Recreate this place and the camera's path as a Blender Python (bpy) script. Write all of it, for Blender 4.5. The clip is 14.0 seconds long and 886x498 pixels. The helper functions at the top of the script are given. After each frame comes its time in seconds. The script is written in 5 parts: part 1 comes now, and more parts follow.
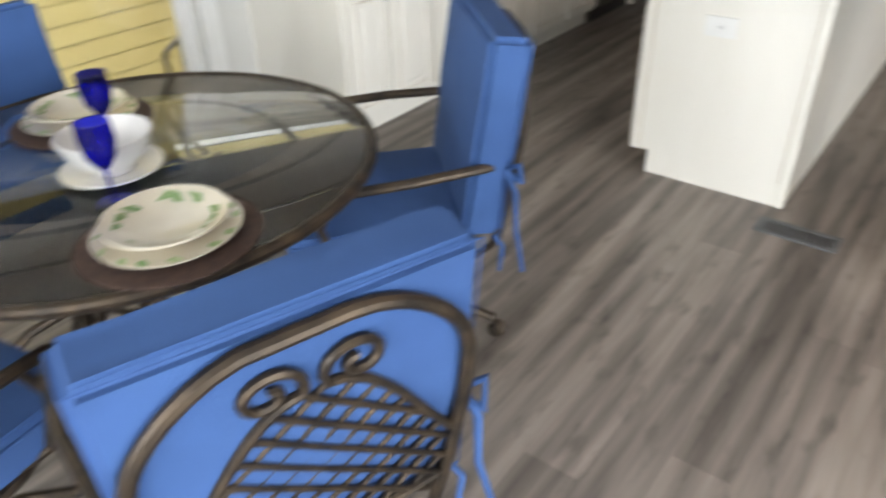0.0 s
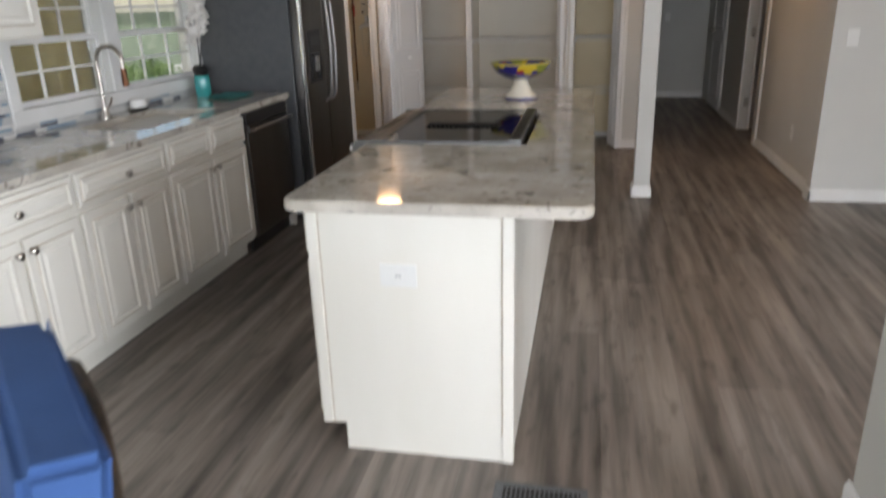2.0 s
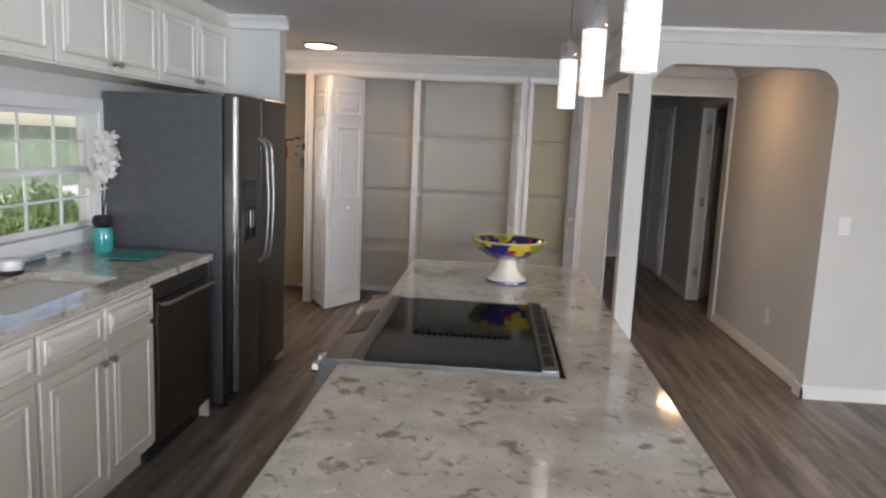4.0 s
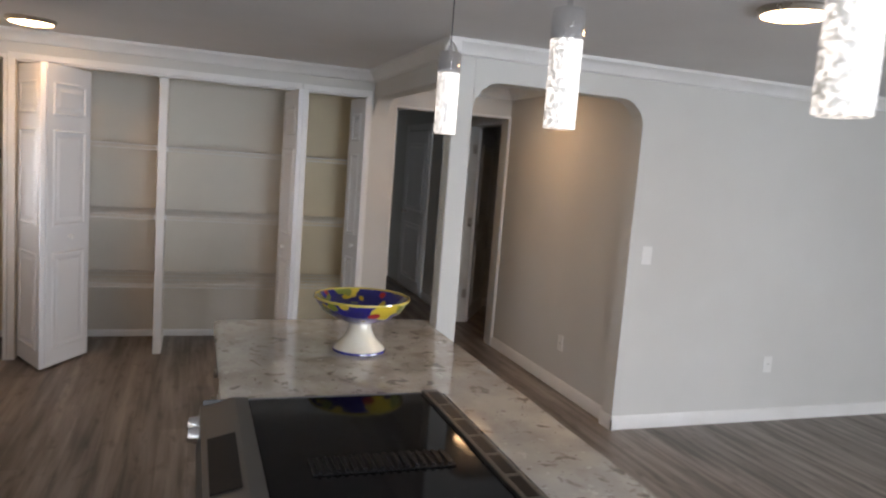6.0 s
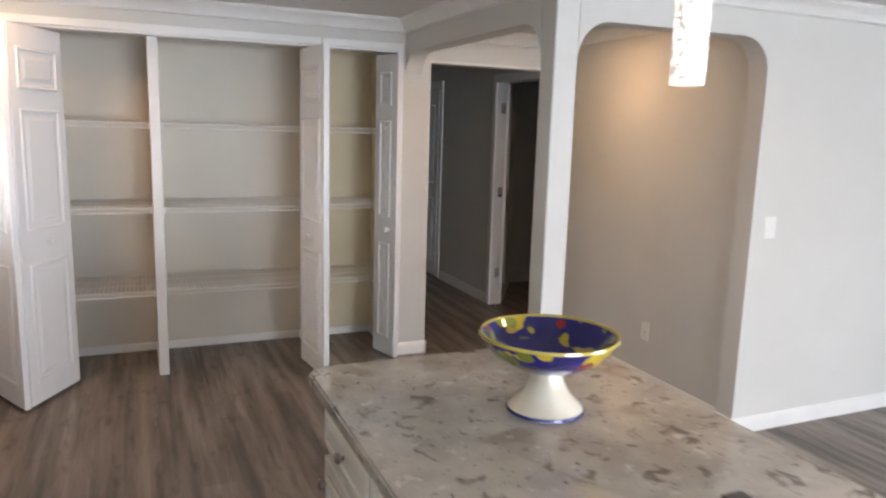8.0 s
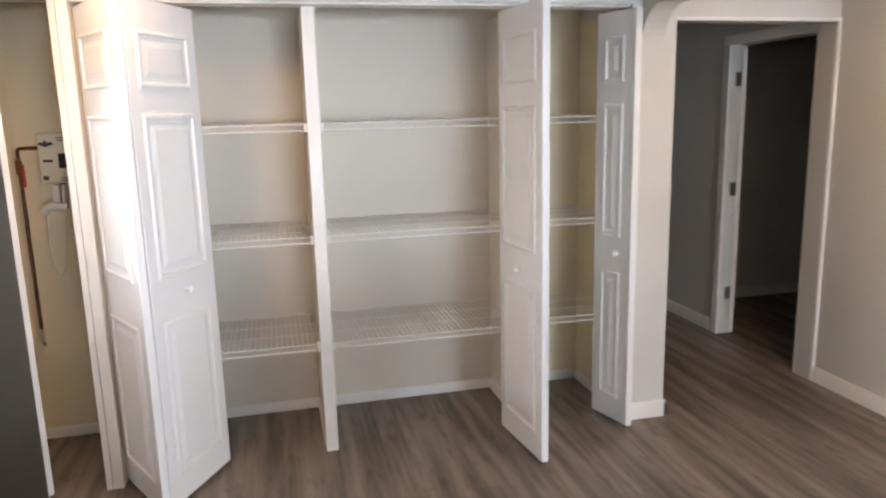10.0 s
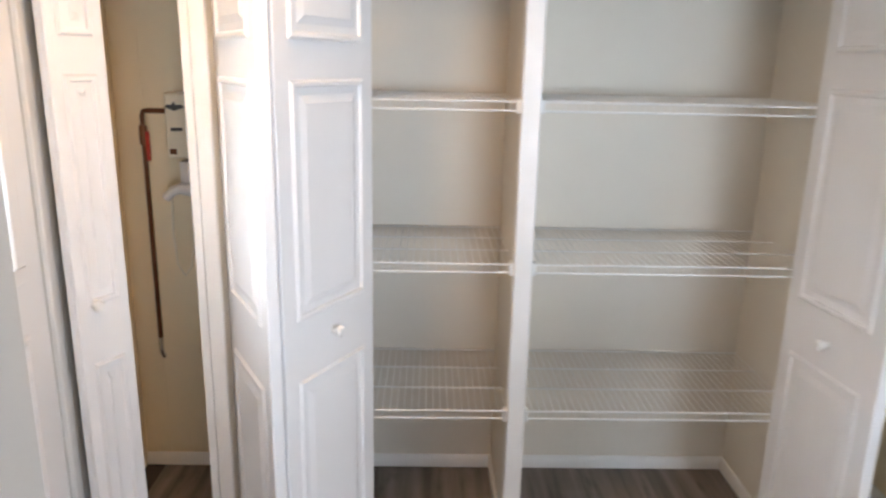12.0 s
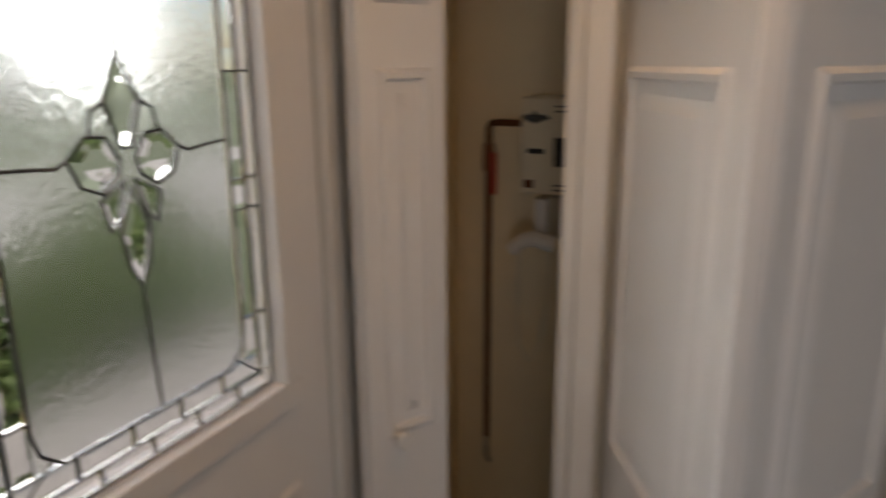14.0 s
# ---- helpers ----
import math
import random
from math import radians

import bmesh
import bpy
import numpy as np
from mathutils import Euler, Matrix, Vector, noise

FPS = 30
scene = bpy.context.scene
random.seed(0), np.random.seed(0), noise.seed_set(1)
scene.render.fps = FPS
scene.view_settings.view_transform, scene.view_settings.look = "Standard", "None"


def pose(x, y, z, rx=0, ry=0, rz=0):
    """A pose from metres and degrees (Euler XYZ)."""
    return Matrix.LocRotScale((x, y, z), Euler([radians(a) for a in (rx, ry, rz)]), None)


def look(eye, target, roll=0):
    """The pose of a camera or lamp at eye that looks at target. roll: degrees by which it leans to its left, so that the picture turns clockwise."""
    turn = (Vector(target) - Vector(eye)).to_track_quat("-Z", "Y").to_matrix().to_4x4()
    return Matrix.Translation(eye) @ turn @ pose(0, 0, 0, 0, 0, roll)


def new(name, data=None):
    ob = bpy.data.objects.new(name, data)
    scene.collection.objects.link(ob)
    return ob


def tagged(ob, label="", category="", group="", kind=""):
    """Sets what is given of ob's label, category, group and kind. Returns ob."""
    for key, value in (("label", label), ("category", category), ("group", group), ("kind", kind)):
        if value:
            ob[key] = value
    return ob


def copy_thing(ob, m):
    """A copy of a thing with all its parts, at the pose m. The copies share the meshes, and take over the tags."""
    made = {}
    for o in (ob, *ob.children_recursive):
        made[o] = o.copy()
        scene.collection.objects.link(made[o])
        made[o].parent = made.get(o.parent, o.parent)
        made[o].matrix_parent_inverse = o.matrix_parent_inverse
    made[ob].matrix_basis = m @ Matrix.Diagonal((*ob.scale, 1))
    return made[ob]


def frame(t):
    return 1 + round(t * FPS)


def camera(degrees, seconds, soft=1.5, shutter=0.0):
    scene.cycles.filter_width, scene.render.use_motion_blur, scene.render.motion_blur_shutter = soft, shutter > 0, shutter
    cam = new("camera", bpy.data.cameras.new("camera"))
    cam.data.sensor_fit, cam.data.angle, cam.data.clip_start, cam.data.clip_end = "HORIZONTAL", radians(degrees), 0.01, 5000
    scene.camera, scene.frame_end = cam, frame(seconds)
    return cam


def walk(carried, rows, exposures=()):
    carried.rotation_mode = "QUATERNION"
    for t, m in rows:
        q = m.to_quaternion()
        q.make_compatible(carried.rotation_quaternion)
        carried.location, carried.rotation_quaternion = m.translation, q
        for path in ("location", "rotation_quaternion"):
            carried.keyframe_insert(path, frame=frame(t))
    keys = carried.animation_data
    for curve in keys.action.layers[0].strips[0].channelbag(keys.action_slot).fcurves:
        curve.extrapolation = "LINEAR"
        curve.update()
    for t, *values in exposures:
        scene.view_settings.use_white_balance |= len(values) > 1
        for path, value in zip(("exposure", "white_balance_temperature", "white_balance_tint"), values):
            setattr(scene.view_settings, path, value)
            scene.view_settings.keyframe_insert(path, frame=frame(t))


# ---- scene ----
cam = camera(64.0, 14.0, 2.2, 0.5)
PATH = [
    (0, (0.234, 1.191, 1.437), (1.541, 2.231, 0.337), -1.8),
    (0.5, (0.394, 1.248, 1.41), (1.97, 1.904, 0.368), -1.1),
    (1, (0.607, 1.346, 1.378), (2.347, 1.722, 0.466), -0.0),
    (1.5, (0.721, 1.404, 1.386), (2.512, 1.736, 0.558), -1.2),
    (2, (0.942, 1.434, 1.462), (2.789, 1.821, 0.802), -1.7),
    (2.5, (1.13, 1.493, 1.5), (3.066, 1.755, 1.072), 0.9),
    (2.7, (1.246, 1.555, 1.497), (3.201, 1.783, 1.145), 1.3),
    (4.8, (2.09, 2.109, 1.606), (4.07, 2.106, 1.323), 4.5),
    (5, (2.197, 2.161, 1.607), (4.179, 2.063, 1.363), 5.1),
    (5.5, (2.459, 2.248, 1.619), (4.406, 1.857, 1.382), 4.6),
    (6, (2.612, 2.432, 1.628), (4.481, 1.761, 1.391), 4.4),
    (6.5, (2.79, 2.584, 1.613), (4.632, 1.851, 1.354), 4.2),
    (7, (3.042, 2.653, 1.657), (4.864, 1.892, 1.338), 1.5),
    (7.2, (3.161, 2.704, 1.641), (4.965, 1.91, 1.306), 1.7),
    (9.5, (4.706, 2.809, 1.615), (6.582, 2.22, 1.248), -0.0),
    (10, (5.064, 2.851, 1.646), (6.974, 2.399, 1.262), -1.4),
    (10.5, (5.383, 2.878, 1.687), (7.285, 2.424, 1.267), -0.3),
    (11, (5.65, 2.881, 1.679), (7.563, 2.522, 1.218), -0.7),
    (11.5, (5.913, 2.873, 1.715), (7.853, 2.743, 1.244), -0.2),
    (12, (6.177, 2.965, 1.708), (8.111, 2.922, 1.2), 1.2),
    (12.5, (6.462, 3.066, 1.7), (8.377, 3.231, 1.147), 0.3),
    (13, (6.714, 3.123, 1.69), (8.611, 3.53, 1.205), -0.2),
    (13.5, (6.945, 3.247, 1.663), (8.839, 3.655, 1.168), 0.7),
    (14, (7.131, 3.365, 1.667), (8.886, 4.177, 1.156), -0.5),
]
EXPOSURES = [(0, 0.1, 7150, 15), (1, -0.25, 7050, 16), (1.6, 0.0, 6950, 16), (2.5, 0.05, 6850, 18), (4.8, 0.5, 6650, 18), (5.5, 0.25, 6650, 18), (7, 0.66, 6650, 18), (9.5, 1.24, 6500, 17), (10.5, 1.38, 6450, 16), (12, 1.27, 6250, 15), (12.8, 0.8, 6250, 15), (13.4, 0.05, 6600, 16), (14, -0.8, 7400, 19)]
walk(cam, [(t, look(eye, target, roll)) for t, eye, target, roll in PATH], EXPOSURES)

# ---- light ----
world = bpy.data.worlds.new("sky")
scene.world = world
world.use_nodes = True
wn = world.node_tree.nodes
sky = wn.new("ShaderNodeTexSky")
sky.sky_type, sky.sun_disc = "NISHITA", False
sky.sun_elevation, sky.sun_rotation = radians(42), radians(243)
wn["Background"].inputs["Strength"].default_value = 0.15
world.node_tree.links.new(sky.outputs[0], wn["Background"].inputs[0])


def lamp(name, kind, m, energy, colour, **more):
    data = bpy.data.lights.new(name, kind)
    data.energy, data.color = energy, colour
    if "size" in more:
        data.shape, data.size, data.size_y = "RECTANGLE", more["size"], more["size_y"]
    if "spread" in more:
        data.spread = radians(more["spread"])
    if "angle" in more:
        data.angle = radians(more["angle"])
    ob = new(name, data)
    ob.matrix_world = m
    return ob


SUN_FROM = Vector((-0.70, -0.35, 0.70))
lamp("sun", "SUN", look(SUN_FROM * 20, (0, 0, 0)), 4.5, (1.0, 0.95, 0.88), angle=0.6)
# daylight in the openings of the living room
DAY = (0.76, 0.89, 1.0)
lamp("daylight_south", "AREA", look((-0.4, -4.42, 1.35), (-0.2, 0, 0.2)), 230, DAY, size=4.1, size_y=1.5, spread=115)
lamp("daylight_west", "AREA", look((-2.92, 0.9, 1.35), (3, 0.9, -1.4)), 240, DAY, size=3.4, size_y=1.5)


# ---- materials ----


def mat(name, a, b=None, rough=0.5, metal=0.0, scale=8.0, detail=4.0, bump=0.0, bscale=60.0, stretch=(1, 1, 1), coat=0.0, per_object=0.0, emit=0.0):
    """A surface that varies between colours a and b, with fine relief."""
    m = bpy.data.materials.new(name)
    m.use_nodes = True
    nt = m.node_tree
    n, l = nt.nodes, nt.links
    p = n["Principled BSDF"]
    p.inputs["Roughness"].default_value, p.inputs["Metallic"].default_value = rough, metal
    p.inputs["Coat Weight"].default_value = coat
    co = n.new("ShaderNodeTexCoord")
    mp = n.new("ShaderNodeMapping")
    mp.inputs["Scale"].default_value = stretch
    l.new(co.outputs["Object"], mp.inputs[0])
    b = b or tuple(c * 0.88 for c in a)
    tex = n.new("ShaderNodeTexNoise")
    tex.inputs["Scale"].default_value, tex.inputs["Detail"].default_value = scale, detail
    l.new(mp.outputs[0], tex.inputs["Vector"])
    mix = n.new("ShaderNodeMix")
    mix.data_type = "RGBA"
    mix.inputs["A"].default_value, mix.inputs["B"].default_value = (*a, 1), (*b, 1)
    ramp = n.new("ShaderNodeMapRange")
    ramp.inputs["From Min"].default_value, ramp.inputs["From Max"].default_value = 0.35, 0.65
    l.new(tex.outputs["Fac"], ramp.inputs["Value"])
    l.new(ramp.outputs[0], mix.inputs["Factor"])
    out = mix.outputs["Result"]
    if per_object:
        info = n.new("ShaderNodeObjectInfo")
        hsv = n.new("ShaderNodeHueSaturation")
        val = n.new("ShaderNodeMapRange")
        val.inputs["To Min"].default_value, val.inputs["To Max"].default_value = 1 - per_object, 1 + per_object
        l.new(info.outputs["Random"], val.inputs["Value"])
        l.new(val.outputs[0], hsv.inputs["Value"])
        l.new(out, hsv.inputs["Color"])
        out = hsv.outputs[0]
    l.new(out, p.inputs["Base Color"])
    rr = n.new("ShaderNodeMapRange")
    rr.inputs["To Min"].default_value, rr.inputs["To Max"].default_value = max(rough - 0.06, 0.02), min(rough + 0.08, 1)
    l.new(tex.outputs["Fac"], rr.inputs["Value"])
    l.new(rr.outputs[0], p.inputs["Roughness"])
    if bump:
        t2 = n.new("ShaderNodeTexNoise")
        t2.inputs["Scale"].default_value, t2.inputs["Detail"].default_value = bscale, 5.0
        l.new(mp.outputs[0], t2.inputs["Vector"])
        bp = n.new("ShaderNodeBump")
        bp.inputs["Strength"].default_value, bp.inputs["Distance"].default_value = bump, 0.004
        l.new(t2.outputs["Fac"], bp.inputs["Height"])
        l.new(bp.outputs[0], p.inputs["Normal"])
    if emit:
        p.inputs["Emission Color"].default_value, p.inputs["Emission Strength"].default_value = (*a, 1), emit
    return m


def glass(name, tint=(1, 1, 1), rough=0.0, ior=1.45, bump=0.0, bscale=12.0):
    m = bpy.data.materials.new(name)
    m.use_nodes = True
    n, l = m.node_tree.nodes, m.node_tree.links
    p = n["Principled BSDF"]
    p.inputs["Base Color"].default_value = (*tint, 1)
    p.inputs["Transmission Weight"].default_value, p.inputs["Roughness"].default_value, p.inputs["IOR"].default_value = 1.0, rough, ior
    if bump:
        co, t2, bp = n.new("ShaderNodeTexCoord"), n.new("ShaderNodeTexNoise"), n.new("ShaderNodeBump")
        t2.inputs["Scale"].default_value, t2.inputs["Detail"].default_value = bscale, 3.0
        l.new(co.outputs["Object"], t2.inputs["Vector"])
        bp.inputs["Strength"].default_value, bp.inputs["Distance"].default_value = bump, 0.02
        l.new(t2.outputs["Fac"], bp.inputs["Height"])
        l.new(bp.outputs[0], p.inputs["Normal"])
    return m


def plank_material():
    """Grey-brown vinyl plank: long soft streaks, darker knots, each board its own tone."""
    m = mat("vinyl_plank", (0.285, 0.240, 0.208), (0.104, 0.086, 0.074), rough=0.40, scale=3.2, detail=7, bump=0.10, bscale=45, stretch=(0.32, 4.2, 4.2), per_object=0.22)
    n, l = m.node_tree.nodes, m.node_tree.links
    p = n["Principled BSDF"]
    old = p.inputs["Base Color"].links[0].from_socket
    mp = [k for k in n if k.type == "MAPPING"][0]
    info = [k for k in n if k.type == "OBJECT_INFO"][0]
    move = n.new("ShaderNodeVectorMath")
    move.operation = "SCALE"
    l.new(info.outputs["Location"], move.inputs[0])
    move.inputs["Scale"].default_value = 1.0
    add = n.new("ShaderNodeVectorMath")
    co = [k for k in n if k.type == "TEX_COORD"][0]
    l.new(co.outputs["Object"], add.inputs[0])
    l.new(move.outputs[0], add.inputs[1])
    l.new(add.outputs[0], mp.inputs[0])
    knots = n.new("ShaderNodeTexNoise")
    knots.inputs["Scale"].default_value, knots.inputs["Detail"].default_value = 5.0, 3.0
    flat = n.new("ShaderNodeMapping")
    flat.inputs["Scale"].default_value = (1.1, 3.2, 1)
    l.new(add.outputs[0], flat.inputs[0])
    l.new(flat.outputs[0], knots.inputs["Vector"])
    r = n.new("ShaderNodeMapRange")
    r.inputs["From Min"].default_value, r.inputs["From Max"].default_value = 0.56, 0.74
    r.inputs["To Min"].default_value, r.inputs["To Max"].default_value = 1.0, 0.55
    l.new(knots.outputs["Fac"], r.inputs["Value"])
    mul = n.new("ShaderNodeMix")
    mul.data_type, mul.blend_type = "RGBA", "MULTIPLY"
    mul.inputs["Factor"].default_value = 1.0
    l.new(old, mul.inputs["A"])
    l.new(r.outputs[0], mul.inputs["B"])
    l.new(mul.outputs["Result"], p.inputs["Base Color"])
    return m


def granite_material():
    m = mat("granite", (0.60, 0.555, 0.485), (0.43, 0.39, 0.335), rough=0.05, scale=7, detail=8, coat=0.4)
    n, l = m.node_tree.nodes, m.node_tree.links
    p = n["Principled BSDF"]
    out = p.inputs["Base Color"].links[0].from_socket
    for scale, lo, hi, colour in ((16, 0.60, 0.68, (0.13, 0.10, 0.085)), (4.5, 0.58, 0.72, (0.30, 0.25, 0.20)), (55, 0.64, 0.70, (0.10, 0.07, 0.06)), (30, 0.62, 0.72, (0.75, 0.72, 0.66))):
        t = n.new("ShaderNodeTexNoise")
        t.inputs["Scale"].default_value, t.inputs["Detail"].default_value = scale, 6
        t.inputs["Distortion"].default_value = 0.6
        co = [k for k in n if k.type == "TEX_COORD"][0]
        l.new(co.outputs["Object"], t.inputs["Vector"])
        r = n.new("ShaderNodeMapRange")
        r.inputs["From Min"].default_value, r.inputs["From Max"].default_value = lo, hi
        r.inputs["To Max"].default_value = 0.75
        l.new(t.outputs["Fac"], r.inputs["Value"])
        mix = n.new("ShaderNodeMix")
        mix.data_type = "RGBA"
        l.new(r.outputs[0], mix.inputs["Factor"])
        l.new(out, mix.inputs["A"])
        mix.inputs["B"].default_value = (*colour, 1)
        out = mix.outputs["Result"]
    l.new(out, p.inputs["Base Color"])
    return m


def pendant_material():
    """Bubbled clear acrylic lit from inside."""
    m = bpy.data.materials.new("lit_bubble_acrylic")
    m.use_nodes = True
    n, l = m.node_tree.nodes, m.node_tree.links
    p = n["Principled BSDF"]
    p.inputs["Base Color"].default_value, p.inputs["Roughness"].default_value = (0.9, 0.9, 0.88, 1), 0.15
    co, t, r = n.new("ShaderNodeTexCoord"), n.new("ShaderNodeTexNoise"), n.new("ShaderNodeMapRange")
    t.inputs["Scale"].default_value, t.inputs["Detail"].default_value = 95, 2.5
    l.new(co.outputs["Object"], t.inputs["Vector"])
    r.inputs["From Min"].default_value, r.inputs["From Max"].default_value = 0.44, 0.60
    r.inputs["To Min"].default_value, r.inputs["To Max"].default_value = 0.10, 1.0
    l.new(t.outputs["Fac"], r.inputs["Value"])
    l.new(r.outputs[0], p.inputs["Emission Strength"])
    p.inputs["Emission Color"].default_value = (1.0, 0.93, 0.82, 1)
    return m


WALL = mat("greige_wall_paint", (0.645, 0.635, 0.60), (0.61, 0.60, 0.565), rough=0.75, scale=1.2, bump=0.10, bscale=220)
CLOSETWALL = mat("cream_closet_paint", (0.75, 0.70, 0.61), (0.71, 0.66, 0.575), rough=0.7, scale=1.6, bump=0.10, bscale=200)
CEIL = mat("white_ceiling_paint", (0.78, 0.77, 0.76), (0.74, 0.73, 0.72), rough=0.85, scale=1.5, bump=0.25, bscale=120)
# closet cream yellowed so its colour carries the golden lamp glow inside
GLOWWALL = mat("cream_paint_with_lamp_glow", (0.80, 0.69, 0.49), (0.76, 0.65, 0.455), rough=0.7, scale=1.6, bump=0.10, bscale=200)
TRIM = mat("white_trim_paint", (0.80, 0.79, 0.77), (0.76, 0.75, 0.72), rough=0.38, scale=5, bump=0.03, bscale=40)
DOORW = mat("white_door_paint", (0.80, 0.79, 0.78), (0.77, 0.76, 0.75), rough=0.42, scale=3, bump=0.06, bscale=90, stretch=(1, 1, 0.15))
CREAM = mat("cream_glazed_cabinet", (0.80, 0.765, 0.695), (0.77, 0.735, 0.66), rough=0.40, scale=3, bump=0.03, bscale=50, stretch=(2, 2, 0.5))
GLAZE = mat("brown_glaze_line", (0.42, 0.33, 0.23), (0.50, 0.40, 0.29), rough=0.5, scale=20)
PLANK = plank_material()
SUBFLOOR = mat("dark_joint", (0.05, 0.042, 0.037), (0.06, 0.05, 0.045), rough=0.8, scale=10)
GRANITE = granite_material()
STEEL = mat("stainless_steel", (0.40, 0.39, 0.38), (0.34, 0.33, 0.32), rough=0.30, metal=1.0, scale=4, bump=0.03, bscale=120, stretch=(1, 1, 0.05))
RANGESTEEL = mat("brushed_range_steel", (0.17, 0.168, 0.165), (0.14, 0.138, 0.135), rough=0.45, metal=1.0, scale=4, bump=0.02, bscale=120, stretch=(0.05, 1, 1))
DARKSTEEL = mat("dark_stainless_steel", (0.14, 0.135, 0.13), (0.115, 0.11, 0.105), rough=0.30, metal=1.0, scale=4, bump=0.02, bscale=120, stretch=(1, 1, 0.05))
FRIDGESIDE = mat("fridge_grey_side", (0.085, 0.086, 0.092), (0.072, 0.073, 0.078), rough=0.45, scale=20, bump=0.08, bscale=300)
CHROME = mat("chrome", (0.75, 0.75, 0.76), (0.68, 0.68, 0.69), rough=0.10, metal=1.0, scale=6)
NICKEL = mat("brushed_nickel", (0.50, 0.46, 0.41), (0.42, 0.39, 0.35), rough=0.28, metal=1.0, scale=12)
BLACKGLASS = mat("black_ceramic_glass", (0.006, 0.006, 0.007), (0.010, 0.010, 0.011), rough=0.04, scale=3)
BLACKGLASS.node_tree.nodes["Principled BSDF"].inputs["Specular IOR Level"].default_value = 0.07
MATTBLACK = mat("matt_black_panel", (0.008, 0.008, 0.009), (0.012, 0.012, 0.012), rough=0.35, scale=20)
MATTBLACK.node_tree.nodes["Principled BSDF"].inputs["Specular IOR Level"].default_value = 0.08
BLACK = mat("black_plastic", (0.012, 0.012, 0.013), (0.02, 0.02, 0.02), rough=0.45, scale=20)
DARKGREY = mat("dark_grey_metal", (0.055, 0.058, 0.06), (0.075, 0.078, 0.08), rough=0.45, metal=0.6, scale=18)
BRONZE = mat("aged_bronze_frame", (0.034, 0.027, 0.022), (0.085, 0.060, 0.040), rough=0.45, metal=0.75, scale=26, bump=0.10, bscale=90)
BLUE = mat("blue_canvas", (0.029, 0.085, 0.238), (0.022, 0.068, 0.196), rough=0.85, scale=5, bump=0.35, bscale=420)
BLUESEAM = mat("blue_seam_cord", (0.026, 0.075, 0.22), (0.03, 0.085, 0.25), rough=0.85, scale=30)
TABLEGLASS = glass("greenish_table_glass", (0.95, 0.99, 0.97))
PANE = glass("window_pane", (0.97, 0.99, 0.98))
COBALT = glass("cobalt_glass", (0.03, 0.04, 0.62))
CERAMIC = mat("cream_glazed_ceramic", (0.74, 0.68, 0.56), (0.66, 0.59, 0.46), rough=0.18, scale=9, coat=0.5)
MUG = mat("white_china", (0.80, 0.78, 0.75), (0.75, 0.73, 0.70), rough=0.15, scale=6, coat=0.5)
LEAFPAINT = mat("green_leaf_decoration", (0.16, 0.30, 0.12), (0.30, 0.36, 0.18), rough=0.25, scale=30)
PLACEMAT = mat("dark_woven_placemat", (0.045, 0.022, 0.016), (0.075, 0.04, 0.028), rough=0.8, scale=60, bump=0.5, bscale=200)
TURQ = mat("turquoise_glaze", (0.03, 0.30, 0.29), (0.04, 0.38, 0.36), rough=0.25, scale=12, coat=0.4)
TURQCLOTH = mat("turquoise_cloth", (0.04, 0.26, 0.25), (0.03, 0.20, 0.20), rough=0.9, scale=30, bump=0.4, bscale=250)
PETAL = mat("white_petals", (0.78, 0.74, 0.70), (0.70, 0.66, 0.62), rough=0.7, scale=30)
WIRE = mat("white_coated_wire", (0.80, 0.79, 0.76), (0.74, 0.73, 0.70), rough=0.35, scale=20)
PLATEW = mat("white_plastic_plate", (0.80, 0.79, 0.76), (0.77, 0.76, 0.73), rough=0.35, scale=20)
IVORY = mat("ivory_enamel", (0.74, 0.68, 0.54), (0.70, 0.64, 0.50), rough=0.35, scale=8)
COPPER = mat("tarnished_copper", (0.20, 0.085, 0.045), (0.12, 0.055, 0.03), rough=0.42, metal=0.9, scale=18)
RED = mat("red_plastic", (0.50, 0.035, 0.02), (0.42, 0.03, 0.02), rough=0.4, scale=20)
LED = mat("lit_diffuser", (1.0, 0.63, 0.32), (1.0, 0.63, 0.32), rough=0.5, emit=32.0)
REGISTER = mat("grey_register_paint", (0.13, 0.135, 0.14), (0.10, 0.105, 0.11), rough=0.5, scale=20)
HAZE = mat("bright_hazy_sky", (0.86, 0.95, 1.0), (0.86, 0.95, 1.0), rough=1.0, emit=9.0)
PENDANT = pendant_material()
LEAD = mat("dark_lead_came", (0.05, 0.05, 0.05), (0.09, 0.09, 0.09), rough=0.45, metal=0.6, scale=30)
WAVY = glass("rippled_glass", (0.97, 1.0, 1.0), 0.18, 1.45, 0.05, 120)
BEVEL = glass("bevelled_glass", (1.0, 1.0, 1.0), 0.02, 1.30)
SIDING = mat("yellow_lap_siding", (0.62, 0.53, 0.24), (0.57, 0.49, 0.22), rough=0.6, scale=3, bump=0.1, bscale=60)
LEAF = mat("green_leaf", (0.06, 0.12, 0.03), (0.11, 0.17, 0.05), rough=0.55, scale=4)
BARK = mat("bark", (0.12, 0.09, 0.07), (0.07, 0.05, 0.04), rough=0.9, scale=12, bump=0.6, bscale=40)
GRASS = mat("lawn", (0.075, 0.105, 0.05), (0.10, 0.13, 0.065), rough=0.9, scale=6, bump=0.6, bscale=60)
CONCRETE = mat("porch_concrete", (0.42, 0.41, 0.39), (0.36, 0.35, 0.33), rough=0.85, scale=5, bump=0.3, bscale=80)
